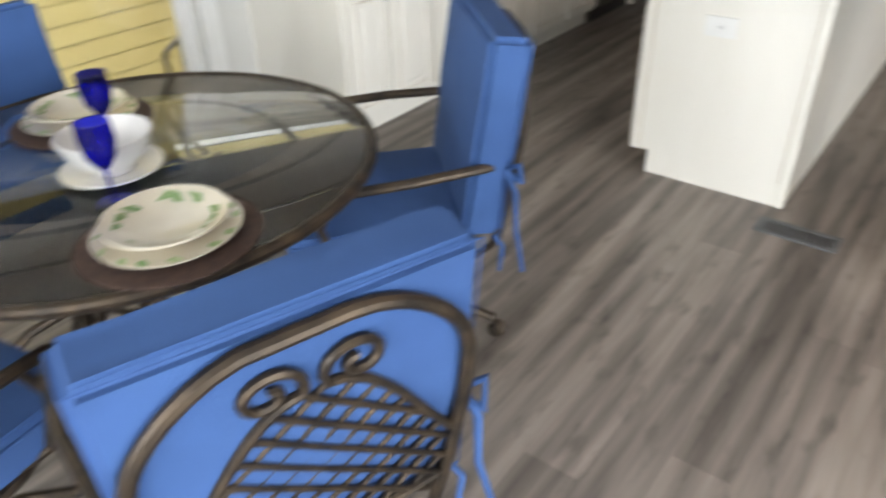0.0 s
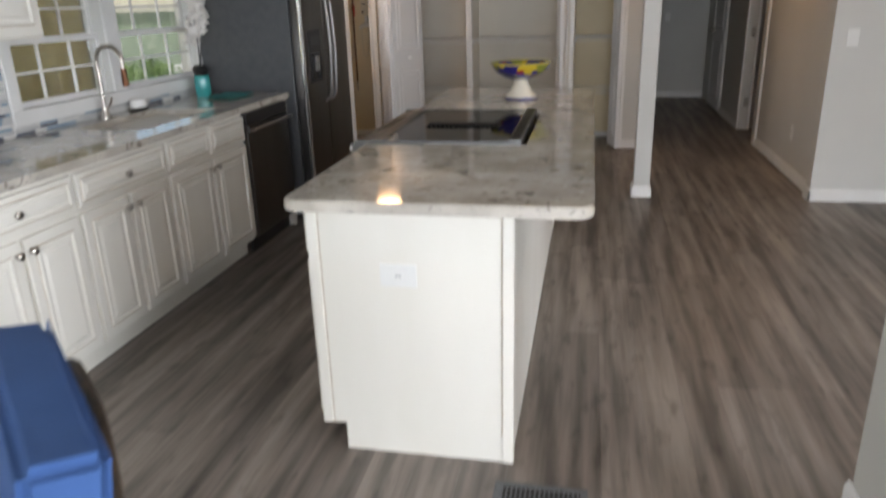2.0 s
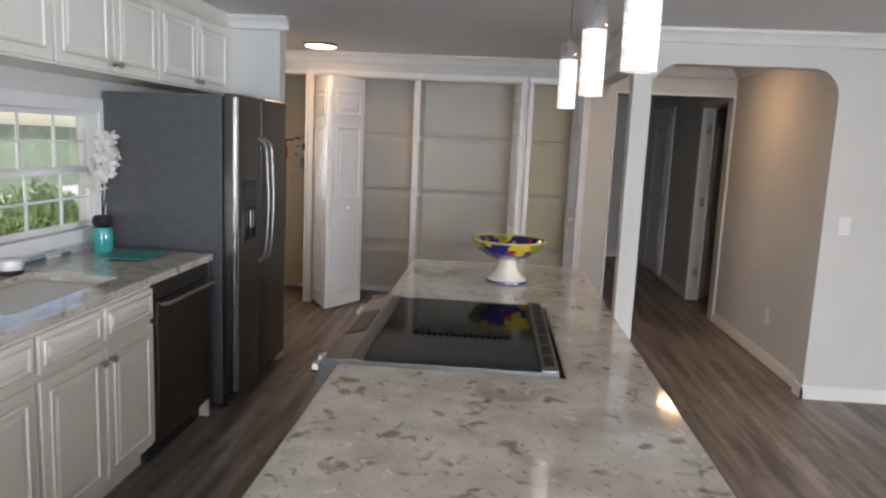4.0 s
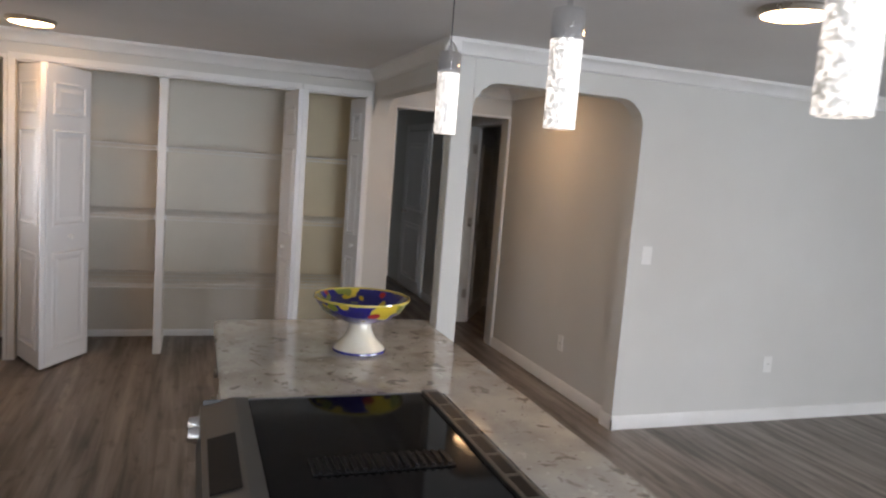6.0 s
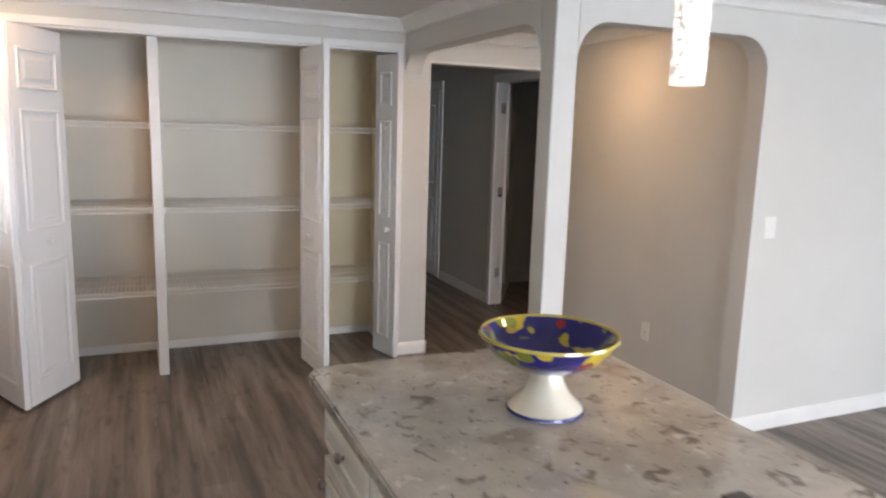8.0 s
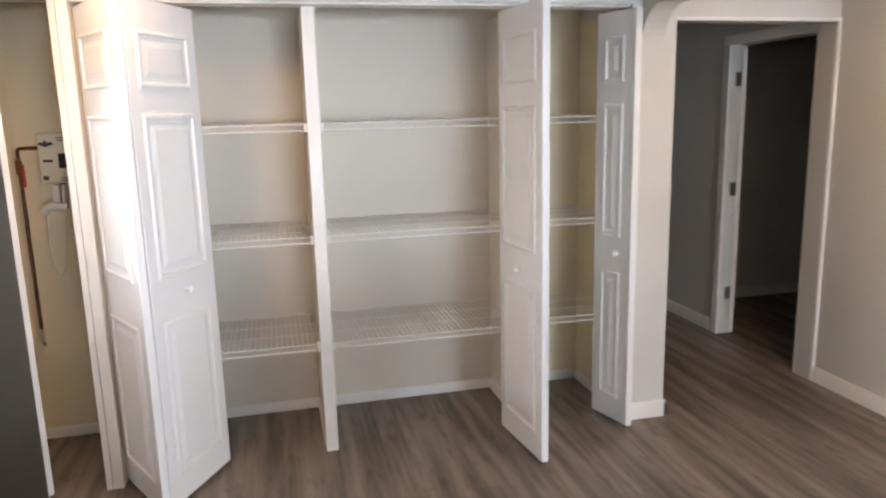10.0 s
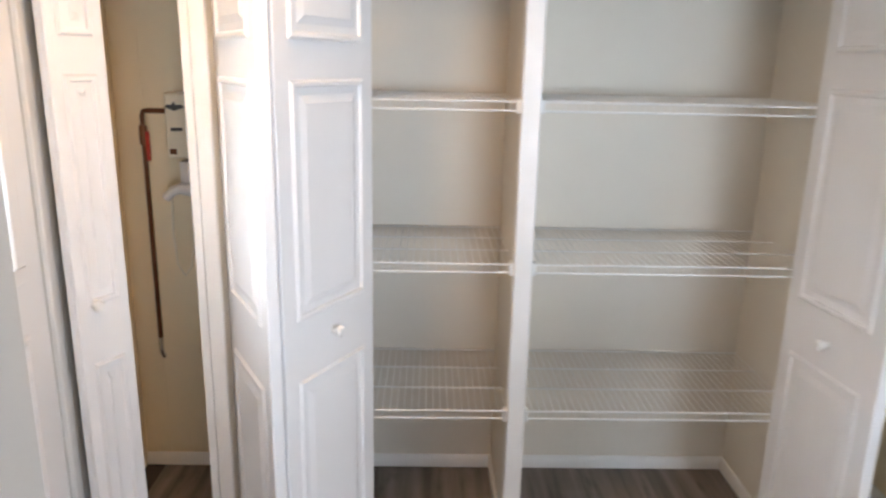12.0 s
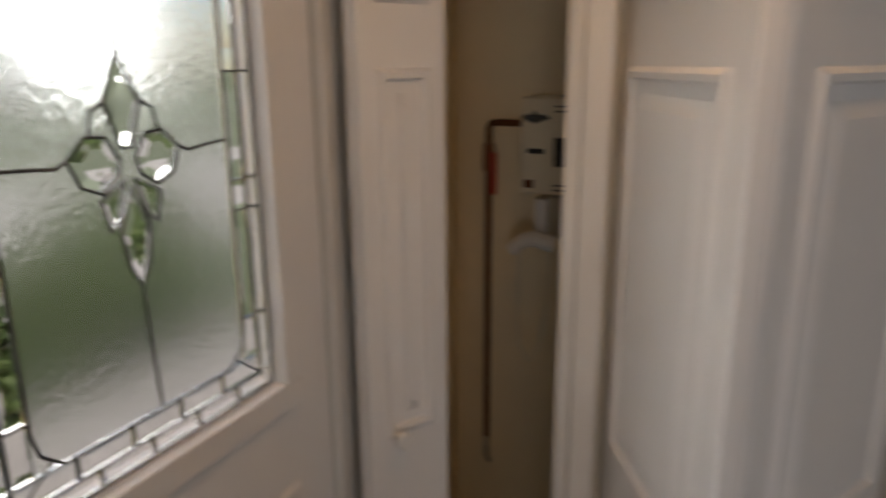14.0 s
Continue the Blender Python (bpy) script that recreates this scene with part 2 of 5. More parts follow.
VINYLWHITE = mat("white_vinyl_siding", (0.72, 0.73, 0.72), (0.66, 0.67, 0.67), rough=0.55, scale=2)
SHINGLE = mat("grey_roof", (0.14, 0.14, 0.14), (0.20, 0.19, 0.19), rough=0.9, scale=15, bump=0.5, bscale=60)
TILES = [mat("backsplash_" + nm, c, d, rough=0.15, scale=14, coat=0.3) for nm, c, d in (
    ("pearl", (0.62, 0.62, 0.60), (0.50, 0.50, 0.50)), ("slate", (0.16, 0.18, 0.22), (0.12, 0.13, 0.16)), ("sky", (0.34, 0.42, 0.50), (0.26, 0.34, 0.42)), ("white", (0.74, 0.73, 0.70), (0.66, 0.65, 0.63)))]

# ---- mesh tools ----


def finish(ob, bm, material, smooth):
    mesh = bpy.data.meshes.new(ob if isinstance(ob, str) else ob.name)
    if smooth:
        for f in bm.faces:
            f.smooth = True
        for e in bm.edges:
            if len(e.link_faces) == 2 and e.calc_face_angle(0) > 0.6:
                e.smooth = False
    bm.to_mesh(mesh)
    bm.free()
    mesh.materials.append(material)
    return mesh


def part(name, bm, material, parent=None, label="", smooth=True):
    """Links a bmesh as one mesh object, under a thing or a part where one is given."""
    ob = new(name, finish(name, bm, material, smooth))
    if parent:
        ob.parent = parent
    if label:
        tagged(ob, label)
    return ob


def thing(name, m, label, category, group="", kind=""):
    ob = new(name)
    ob.empty_display_size = 0.1
    ob.matrix_world = m
    return tagged(ob, label, category, group, kind)


def box(x0, x1, y0, y1, z0, z1, bevel=0.0, seg=2, bm=None):
    own = bmesh.new()
    bmesh.ops.create_cube(own, size=1.0, matrix=Matrix.Translation(((x0 + x1) / 2, (y0 + y1) / 2, (z0 + z1) / 2)) @ Matrix.Diagonal((abs(x1 - x0), abs(y1 - y0), abs(z1 - z0), 1)))
    if bevel:
        bmesh.ops.bevel(own, geom=own.edges[:], offset=bevel, segments=seg, profile=0.7, affect="EDGES")
    return join(bm, own)


def join(bm, own):
    """Adds own to bm, or gives it back where there is none."""
    if bm is None:
        return own
    tmp = bpy.data.meshes.new("tmp")
    own.to_mesh(tmp)
    own.free()
    bm.from_mesh(tmp)
    bpy.data.meshes.remove(tmp)
    return bm


def moved(bm, m):
    bmesh.ops.transform(bm, matrix=m, verts=bm.verts[:])
    return bm


def lathe(profile, steps=32, bm=None):
    """Turns rows of (radius, height) round the z axis."""
    own = bmesh.new()
    rings = []
    for r, z in profile:
        if r < 1e-5:
            rings.append([own.verts.new((0, 0, z))])
        else:
            rings.append([own.verts.new((r * math.cos(2 * math.pi * i / steps), r * math.sin(2 * math.pi * i / steps), z)) for i in range(steps)])
    for a, b in zip(rings, rings[1:]):
        for i in range(steps):
            j = (i + 1) % steps
            quad = [a[i % len(a)], a[j % len(a)], b[j % len(b)], b[i % len(b)]]
            quad = list(dict.fromkeys(quad))
            if len(quad) > 2:
                own.faces.new(quad)
    bmesh.ops.recalc_face_normals(own, faces=own.faces[:])
    return join(bm, own)


def tube(points, r, sides=8, bm=None, closed=False, taper=1.0):
    """A round bar along points."""
    own = bmesh.new()
    pts = [Vector(p) for p in points]
    n = len(pts)
    rings = []
    side = None
    for i, p in enumerate(pts):
        a = pts[(i - 1) % n] if (closed or i) else p
        b = pts[(i + 1) % n] if (closed or i < n - 1) else p
        t = (b - a).normalized()
        if side is None:
            side = t.orthogonal().normalized()
        side = (side - t * side.dot(t)).normalized()
        up = t.cross(side)
        rr = r * (1 + (taper - 1) * i / max(n - 1, 1))
        rings.append([own.verts.new(p + side * rr * math.cos(2 * math.pi * k / sides) + up * rr * math.sin(2 * math.pi * k / sides)) for k in range(sides)])
    pairs = list(zip(rings, rings[1:])) + ([(rings[-1], rings[0])] if closed else [])
    for a, b in pairs:
        for k in range(sides):
            own.faces.new((a[k], a[(k + 1) % sides], b[(k + 1) % sides], b[k]))
    if not closed:
        own.faces.new(rings[0][::-1])
        own.faces.new(rings[-1])
    bmesh.ops.recalc_face_normals(own, faces=own.faces[:])
    return join(bm, own)


def prism(outline, axis, a, b, bm=None):
    """A flat outline of (u, v) pushed out along an axis from a to b."""
    own = bmesh.new()
    place = {"x": lambda u, v, w: (w, u, v), "y": lambda u, v, w: (u, w, v), "z": lambda u, v, w: (u, v, w)}[axis]
    lo = [own.verts.new(place(u, v, a)) for u, v in outline]
    hi = [own.verts.new(place(u, v, b)) for u, v in outline]
    own.faces.new(lo)
    own.faces.new(hi[::-1])
    for i in range(len(lo)):
        j = (i + 1) % len(lo)
        own.faces.new((lo[j], lo[i], hi[i], hi[j]))
    bmesh.ops.recalc_face_normals(own, faces=own.faces[:])
    return join(bm, own)


def arc(cx, cy, r, a0, a1, n=8):
    return [(cx + r * math.cos(radians(a0 + (a1 - a0) * i / n)), cy + r * math.sin(radians(a0 + (a1 - a0) * i / n))) for i in range(n + 1)]


def rounded(x0, x1, y0, y1, r, n=6):
    return arc(x1 - r, y1 - r, r, 0, 90, n) + arc(x0 + r, y1 - r, r, 90, 180, n) + arc(x0 + r, y0 + r, r, 180, 270, n) + arc(x1 - r, y0 + r, r, 270, 360, n)


def pierced(axis, a, b, u0, u1, z0, z1, holes):
    """A wall with rectangular holes (u0, u1, z0, z1), thick from a to b along the axis."""
    us = sorted({u0, u1, *(h[0] for h in holes), *(h[1] for h in holes)})
    zs = sorted({z0, z1, *(h[2] for h in holes), *(h[3] for h in holes)})
    us, zs = [u for u in us if u0 <= u <= u1], [z for z in zs if z0 <= z <= z1]
    place = (lambda u, z, w: (w, u, z)) if axis == "x" else (lambda u, z, w: (u, w, z))
    bm = bmesh.new()
    made = {}

    def v(u, z, w):
        if (u, z, w) not in made:
            made[(u, z, w)] = bm.verts.new(place(u, z, w))
        return made[(u, z, w)]

    def solid(i, k):
        if not (0 <= i < len(us) - 1 and 0 <= k < len(zs) - 1):
            return False
        u, z = (us[i] + us[i + 1]) / 2, (zs[k] + zs[k + 1]) / 2
        return not any(h[0] < u < h[1] and h[2] < z < h[3] for h in holes)

    for i in range(len(us) - 1):
        for k in range(len(zs) - 1):
            if not solid(i, k):
                continue
            p = [(us[i], zs[k]), (us[i + 1], zs[k]), (us[i + 1], zs[k + 1]), (us[i], zs[k + 1])]
            bm.faces.new([v(*q, a) for q in p])
            bm.faces.new([v(*q, b) for q in p[::-1]])
            for (di, dk), (q, r) in zip(((0, -1), (1, 0), (0, 1), (-1, 0)), zip(p, p[1:] + p[:1])):
                if not solid(i + di, k + dk):
                    bm.faces.new([v(*q, a), v(*r, a), v(*r, b), v(*q, b)])
    bmesh.ops.recalc_face_normals(bm, faces=bm.faces[:])
    return bm


def setting(name, bm, material, label, smooth=False):
    return tagged(part(name, bm, material, None, "", smooth), label, name.split("_")[0], kind="structure")

# ---- the building ----
TOP = 2.32                       # ceiling height
NORTH, SOUTH, WEST = 4.06, -4.50, -3.00
LIVE_X, CLOSET_X, BACK_X, END_X = 6.41, 8.29, 8.945, 8.48

tagged(part("floor", box(WEST - 0.1, 13.0, SOUTH - 0.1, NORTH + 0.12, -0.10, -0.004), SUBFLOOR, None, "", False), "grey-brown wood-look vinyl plank floor", "floor", kind="structure")
FLOOR = bpy.data.objects["floor"]
setting("ceiling", box(WEST - 0.1, 13.0, SOUTH - 0.1, NORTH + 0.12, TOP, TOP + 0.1), CEIL, "smooth white painted ceiling")

PATIO, WIN_A, WIN_B, ENTRY = (0.40, 2.13, 0.0, 2.03), (3.86, 4.56, 1.03, 1.64), (4.68, 5.50, 1.03, 1.64), (7.28, 8.135, 0.0, 2.03)
setting("wall_north", pierced("y", NORTH, NORTH + 0.12, WEST - 0.1, 12.9, 0, TOP, [PATIO, WIN_A, WIN_B, ENTRY, (8.41, BACK_X + 0.05, 0.0, 2.11)]), WALL, "greige painted outer wall with windows and entry door")
S_WIN, W_WIN = (-2.5, 1.7, 0.6, 2.1), (-0.8, 2.6, 0.6, 2.1)
setting("wall_south", pierced("y", SOUTH - 0.12, SOUTH, WEST - 0.1, 12.9, 0, TOP, [S_WIN]), WALL, "greige painted living room wall with a window")
setting("wall_west", pierced("x", WEST - 0.1, WEST, SOUTH, NORTH, 0, TOP, [W_WIN]), WALL, "greige painted wall with a wide window")
setting("wall_east", box(12.25, 12.35, SOUTH, NORTH, 0, TOP), WALL, "grey painted end wall of the far room")
setting("wall_living", box(LIVE_X, LIVE_X + 0.12, SOUTH, -0.18, 0, TOP), WALL, "pale greige living room wall with rounded corner")
setting("wall_hall", pierced("y", -0.34, -0.22, LIVE_X + 0.12, 12.25, 0, TOP, [(8.63, 9.42, 0, 2.03)]), WALL, "warm greige hallway wall with an open doorway")
setting("wall_hall_end", pierced("x", END_X, END_X + 0.12, -0.22, 0.89, 0, TOP, [(-0.20, 0.84, 0, 2.07)]), WALL, "greige wall round the cased opening to the far room")
setting("wall_side_room", box(10.25, 10.35, SOUTH, -0.34, 0, TOP), WALL, "grey painted wall of a dark side room")
setting("wall_far_north", box(9.06, 12.25, 2.0, 2.1, 0, TOP), WALL, "grey painted wall of the far room")
setting("wall_closet_back", box(BACK_X, BACK_X + 0.115, 1.628, 3.636, 0, TOP), CLOSETWALL, "cream painted back wall of the pantry closet")
# narrow and heater closet walls hold the lamp's warm glow in their colour
setting("wall_narrow_closet_back", box(BACK_X, BACK_X + 0.115, 0.89, 1.6275, 0, TOP), GLOWWALL, "cream back wall of the narrow closet, golden lamp glow in its colour")
setting("wall_heater_closet_back", box(BACK_X, BACK_X + 0.115, 3.6365, NORTH - 0.0005, 0, TOP), GLOWWALL, "cream back wall of the heater closet, golden lamp glow in its colour")
setting("wall_closet_end", box(CLOSET_X, BACK_X, 0.89, 1.100, 0, TOP), WALL, "greige painted end wall of the pantry closet")
setting("wall_closet_middle", box(8.40, BACK_X, 1.60, 1.655, 0, TOP - 0.2), CLOSETWALL, "cream partition inside the pantry closet")
setting("wall_closet_left", box(CLOSET_X, BACK_X, 3.60, 3.672, 0, TOP - 0.2), CLOSETWALL, "cream partition between pantry and heater closet")
setting("wall_closet_header", box(CLOSET_X, CLOSET_X + 0.12, 1.100, NORTH, 2.12, TOP), WALL, "greige header over the pantry closet")
setting("wall_closet_lining_right", box(8.42, BACK_X - 0.001, 1.1005, 1.1045, 0.056, 2.11), GLOWWALL, "cream inner end of the narrow closet, coloured with lamp glow")
setting("wall_heater_lining", box(8.405, BACK_X + 0.055, NORTH + 0.105, NORTH + 0.118, -0.003, 2.112, 0, 1, box(BACK_X, BACK_X + 0.0495, NORTH, NORTH + 0.1045, 0, 2.109)), GLOWWALL, "cream inner side of the heater closet, coloured with lamp glow")
setting("wall_fridge_wing", box(6.48, 6.60, 3.36, NORTH, 0, TOP), WALL, "grey painted wing wall beside the refrigerator")
setting("wall_entry_wing", box(7.06, 7.18, 3.565, NORTH, 0, TOP, 0.012, 3), WALL, "grey painted wing wall beside the entry door")
setting("wall_pillar", box(2.50, 2.82, 0.50, 0.655, 0, TOP, 0.012, 3), WALL, "greige painted pillar with rounded corners")


def arched(u0, u1, z, r):
    return [(u0, TOP), (u0, z - r), *arc(u0 + r, z - r, r, 180, 90, 8)[1:], *arc(u1 - r, z - r, r, 90, 0, 8), (u1, TOP)]


setting("wall_arch", prism(arched(-0.18, 0.955, 2.11, 0.17), "x", LIVE_X, LIVE_X + 0.12), WALL, "greige arched header between living room and hall")
setting("wall_arch_kitchen", prism(arched(LIVE_X + 0.12, CLOSET_X, 2.11, 0.17), "y", 0.955, 1.075), WALL, "greige arched header between kitchen and hall")
setting("wall_post", box(LIVE_X, LIVE_X + 0.12, 0.955, 1.075, 0, TOP, 0.01, 3), WALL, "pale painted corner post with a flared base")

# crown moulding, baseboards, casings
CROWN = [(0, 0), (0.075, 0), (0.07, -0.018), (0.05, -0.030), (0.028, -0.055), (0.018, -0.078), (0.0, -0.085)]


def crown(name, axis, wall, side, a, b):
    out = [(wall + side * (u + 0.0005), TOP - 0.0005 + v) for u, v in CROWN]
    return setting(name, prism(out, "y" if axis == "y" else "x", a, b), TRIM, "white crown moulding under the ceiling", True)


crown("trim_crown_living", "y", LIVE_X, -1, SOUTH, 1.15)
crown("trim_crown_hall", "x", -0.22, 1, LIVE_X + 0.12, END_X)
crown("trim_crown_beam", "x", 1.075, 1, LIVE_X - 0.07, CLOSET_X)
crown("trim_crown_closet", "y", CLOSET_X, -1, 1.075, NORTH)
crown("trim_crown_north", "x", NORTH, -1, 7.18, CLOSET_X)
crown("trim_crown_hall_end", "y", END_X, -1, -0.22, 0.89)
crown("trim_crown_wing", "y", 6.48, -1, 3.30, 3.70)


def baseboard(name, axis, wall, side, a, b, h=0.09, t=0.014):
    out = [(wall, 0.0), (wall + side * t, 0.0), (wall + side * t, h - 0.018), (wall + side * t * 0.55, h - 0.006), (wall + side * t * 0.3, h), (wall, h)]
    return setting(name, prism(out, axis, a, b), TRIM, "white painted baseboard", True)


baseboard("baseboard_living", "y", LIVE_X, -1, SOUTH, -0.166)
baseboard("baseboard_arch_side", "x", -0.18, 1, LIVE_X - 0.014, LIVE_X + 0.12)
baseboard("baseboard_hall", "x", -0.22, 1, LIVE_X + 0.12, END_X)
baseboard("baseboard_hall_far", "x", -0.22, 1, 9.52, 10.62)
baseboard("baseboard_hall_near_door", "x", -0.22, 1, END_X + 0.14, 8.55)
baseboard("baseboard_end", "y", 12.25, -1, -0.22, 2.0)
baseboard("baseboard_side_room", "y", 10.25, -1, SOUTH, -0.34)
baseboard("baseboard_closet_end", "y", CLOSET_X, -1, 0.876, 1.094)
baseboard("baseboard_closet_end_side", "x", 0.89, -1, CLOSET_X - 0.014, END_X)
baseboard("baseboard_closet_back_a", "y", BACK_X, -1, 1.655, 3.60, 0.055)
baseboard("baseboard_closet_back_b", "y", BACK_X, -1, 1.100, 1.60, 0.055)
baseboard("baseboard_heater", "y", BACK_X, -1, 3.672, NORTH + 0.104, 0.055)
baseboard("baseboard_closet_right", "x", 1.1045, 1, 8.42, BACK_X, 0.055)
baseboard("baseboard_closet_mid_left", "x", 1.655, 1, 8.42, BACK_X, 0.055)
baseboard("baseboard_wing", "y", 6.60, 1, 3.36, NORTH)
for name, axis, wall, side, a, b in (("baseboard_pillar_near", "y", 2.50, -1, 0.5005, 0.6545), ("baseboard_pillar_side", "x", 0.655, 1, 2.486, 2.834), ("baseboard_pillar_far", "y", 2.82, 1, 0.5005, 0.6545), ("baseboard_pillar_back", "x", 0.50, -1, 2.486, 2.834)):
    baseboard(name, axis, wall, side, a, b, 0.13)
for name, axis, wall, side, a, b in (("baseboard_post_a", "y", LIVE_X, -1, 0.9555, 1.0745), ("baseboard_post_b", "x", 1.075, 1, LIVE_X - 0.014, LIVE_X + 0.134), ("baseboard_post_c", "y", LIVE_X + 0.12, 1, 0.9555, 1.0745), ("baseboard_post_d", "x", 0.955, -1, LIVE_X - 0.014, LIVE_X + 0.134)):
    baseboard(name, axis, wall, side, a, b, 0.085)


def casing(name, axis, wall, side, u0, u1, z1, w=0.06, t=0.016, sill=None):
    """Flat white trim round an opening, on a wall plane."""
    a, b = wall, wall + side * t
    z0 = 0 if sill is None else sill
    bm = None
    for q0, q1, h0, h1 in ((u0 - w, u0, z0, z1), (u1, u1 + w, z0, z1), (u0 - w, u1 + w, z1, z1 + w)) + (((u0 - w, u1 + w, z0 - w, z0),) if sill is not None else ()):
        bm = box(a, b, q0, q1, h0, h1, 0.003, 1, bm) if axis == "x" else box(q0, q1, a, b, h0, h1, 0.003, 1, bm)
    return setting(name, bm, TRIM, "white painted casing round an opening")


casing("trim_closet_wide", "x", CLOSET_X, -1, 1.70, 3.60, 2.12, 0.045)
casing("trim_closet_narrow", "x", CLOSET_X - 0.001, -1, 1.140, 1.60, 2.12, 0.045)
casing("trim_heater_closet", "x", CLOSET_X, -1, 3.674, 3.985, 2.12, 0.027)
casing("trim_hall_opening", "x", END_X, -1, -0.20, 0.83, 2.07, 0.02)
casing("trim_side_door", "y", -0.22, 1, 8.63, 9.42, 2.03, 0.07)
casing("trim_far_door", "y", -0.22, 1, 10.72, 11.62, 2.03, 0.07)
casing("trim_entry", "y", NORTH, -1, ENTRY[0], ENTRY[1], 2.03, 0.07)
casing("trim_patio", "y", NORTH, -1, PATIO[0], PATIO[1], 2.03, 0.09)
casing("trim_kitchen_window", "y", NORTH, -1, WIN_A[0], WIN_B[1], 1.64, 0.07, 0.018, 1.03)
setting("trim_window_mullion", box(WIN_A[1] + 0.003, WIN_B[0] - 0.003, NORTH - 0.016, NORTH - 0.0005, 1.032, 1.638), TRIM, "white post between two kitchen windows")
for nm, (a, b) in (("jamb_lining_wide", (1.655, 3.60)), ("jamb_lining_narrow", (1.100, 1.60))):
    setting("trim_" + nm, box(CLOSET_X + 0.005, CLOSET_X + 0.115, a + 0.002, b - 0.002, 2.108, 2.1195), TRIM, "white lining under the closet header")


def sash_window(name, x0, x1, z0, z1, y, cols, rows):
    """Double-hung window of two sashes with bars."""
    w = tagged(thing(name, pose(0, 0, 0), "white vinyl double-hung window with grille bars", "window"), kind="structure")
    zm = (z0 + z1) / 2
    for lo, hi, dy in ((z0, zm + 0.012, 0.035), (zm - 0.012, z1, 0.062)):
        f = 0.028
        bm = box(x0, x1, y + dy, y + dy + 0.025, lo, lo + f)
        for q in ((x0, x1, hi - f, hi), (x0, x0 + f, lo + f, hi - f), (x1 - f, x1, lo + f, hi - f)):
            box(q[0], q[1], y + dy, y + dy + 0.025, q[2], q[3], 0, 1, bm)
        sash = part("window_frame", bm, TRIM, w, "", False)
        for c in range(1, cols):
            xc = x0 + (x1 - x0) * c / cols
            part("bar", box(xc - 0.006, xc + 0.006, y + dy + 0.004, y + dy + 0.018, lo + f, hi - f), TRIM, sash, "", False)
        for r in range(1, rows):
            zc = lo + (hi - lo) * r / rows
            part("bar", box(x0 + f, x1 - f, y + dy + 0.005, y + dy + 0.017, zc - 0.006, zc + 0.006), TRIM, sash, "", False)
        p = part("pane", box(x0 + f, x1 - f, y + dy + 0.009, y + dy + 0.013, lo + f, hi - f), PANE, sash, "", False)
        p.visible_shadow = False
    return w


# half-clear dark sheet, added behind one window to dim the view through it
DIMSHEET = bpy.data.materials.new("grey_dimming_sheet")
DIMSHEET.use_nodes = True
sn = DIMSHEET.node_tree.nodes
sn["Principled BSDF"].inputs["Base Color"].default_value = (0.03, 0.032, 0.03, 1)
sn["Principled BSDF"].inputs["Roughness"].default_value = 0.9
sheet_mix, see = sn.new("ShaderNodeMixShader"), sn.new("ShaderNodeBsdfTransparent")
sheet_mix.inputs[0].default_value = 0.52
DIMSHEET.node_tree.links.new(see.outputs[0], sheet_mix.inputs[1])
DIMSHEET.node_tree.links.new(sn["Principled BSDF"].outputs[0], sheet_mix.inputs[2])
DIMSHEET.node_tree.links.new(sheet_mix.outputs[0], sn["Material Output"].inputs["Surface"])
dimmed_window = sash_window("window_1", *WIN_A, NORTH, 3, 2)
part("dimming_sheet", box(WIN_A[0] + 0.004, WIN_A[1] - 0.004, NORTH + 0.10, NORTH + 0.102, WIN_A[2] + 0.004, WIN_A[3] - 0.004), DIMSHEET, dimmed_window, "half-clear dark sheet added to dim the window", False)
sash_window("window_2", *WIN_B, NORTH, 3, 2)
for nm, u0, u1, z0, z1, axis, at in (("window_3", *S_WIN, "y", SOUTH - 0.10), ("window_4", *W_WIN, "x", WEST - 0.09)):
    w = tagged(thing(nm, pose(0, 0, 0), "wide white-framed living room window", "window"), kind="structure")
    bm = None
    mid = (u0 + u1) / 2
    for q in ((u0, u1, z0, z0 + 0.05), (u0, u1, z1 - 0.05, z1), (u0, u0 + 0.05, z0 + 0.05, z1 - 0.05), (u1 - 0.05, u1, z0 + 0.05, z1 - 0.05), (mid - 0.03, mid + 0.03, z0 + 0.05, z1 - 0.05)):
        bm = box(q[0], q[1], at, at + 0.05, q[2], q[3], 0, 1, bm) if axis == "y" else box(at, at + 0.05, q[0], q[1], q[2], q[3], 0, 1, bm)
    part("window_frame", bm, TRIM, w, "", False)
    g = box(u0 + 0.05, u1 - 0.05, at + 0.02, at + 0.026, z0 + 0.05, z1 - 0.05) if axis == "y" else box(at + 0.02, at + 0.026, u0 + 0.05, u1 - 0.05, z0 + 0.05, z1 - 0.05)
    part("pane", g, PANE, w, "", False).visible_shadow = False

# sliding patio door
w = tagged(thing("door_1", pose(0, 0, 0), "white-framed sliding glass patio door", "door"), kind="structure")
for a, b, dy in ((PATIO[0], 1.30, 0.02), (1.22, PATIO[1], 0.06)):
    bm = box(a, b, NORTH + dy, NORTH + dy + 0.035, 0.0, 0.09)
    for q in ((a, b, 1.95, 2.03), (a, a + 0.07, 0.09, 1.95), (b - 0.07, b, 0.09, 1.95)):
        box(q[0], q[1], NORTH + dy, NORTH + dy + 0.035, q[2], q[3], 0, 1, bm)
    fr = part("door_frame", bm, TRIM, w, "", False)
    part("pane", box(a + 0.07, b - 0.07, NORTH + dy + 0.014, NORTH + dy + 0.020, 0.09, 1.95), PANE, fr, "", False).visible_shadow = False


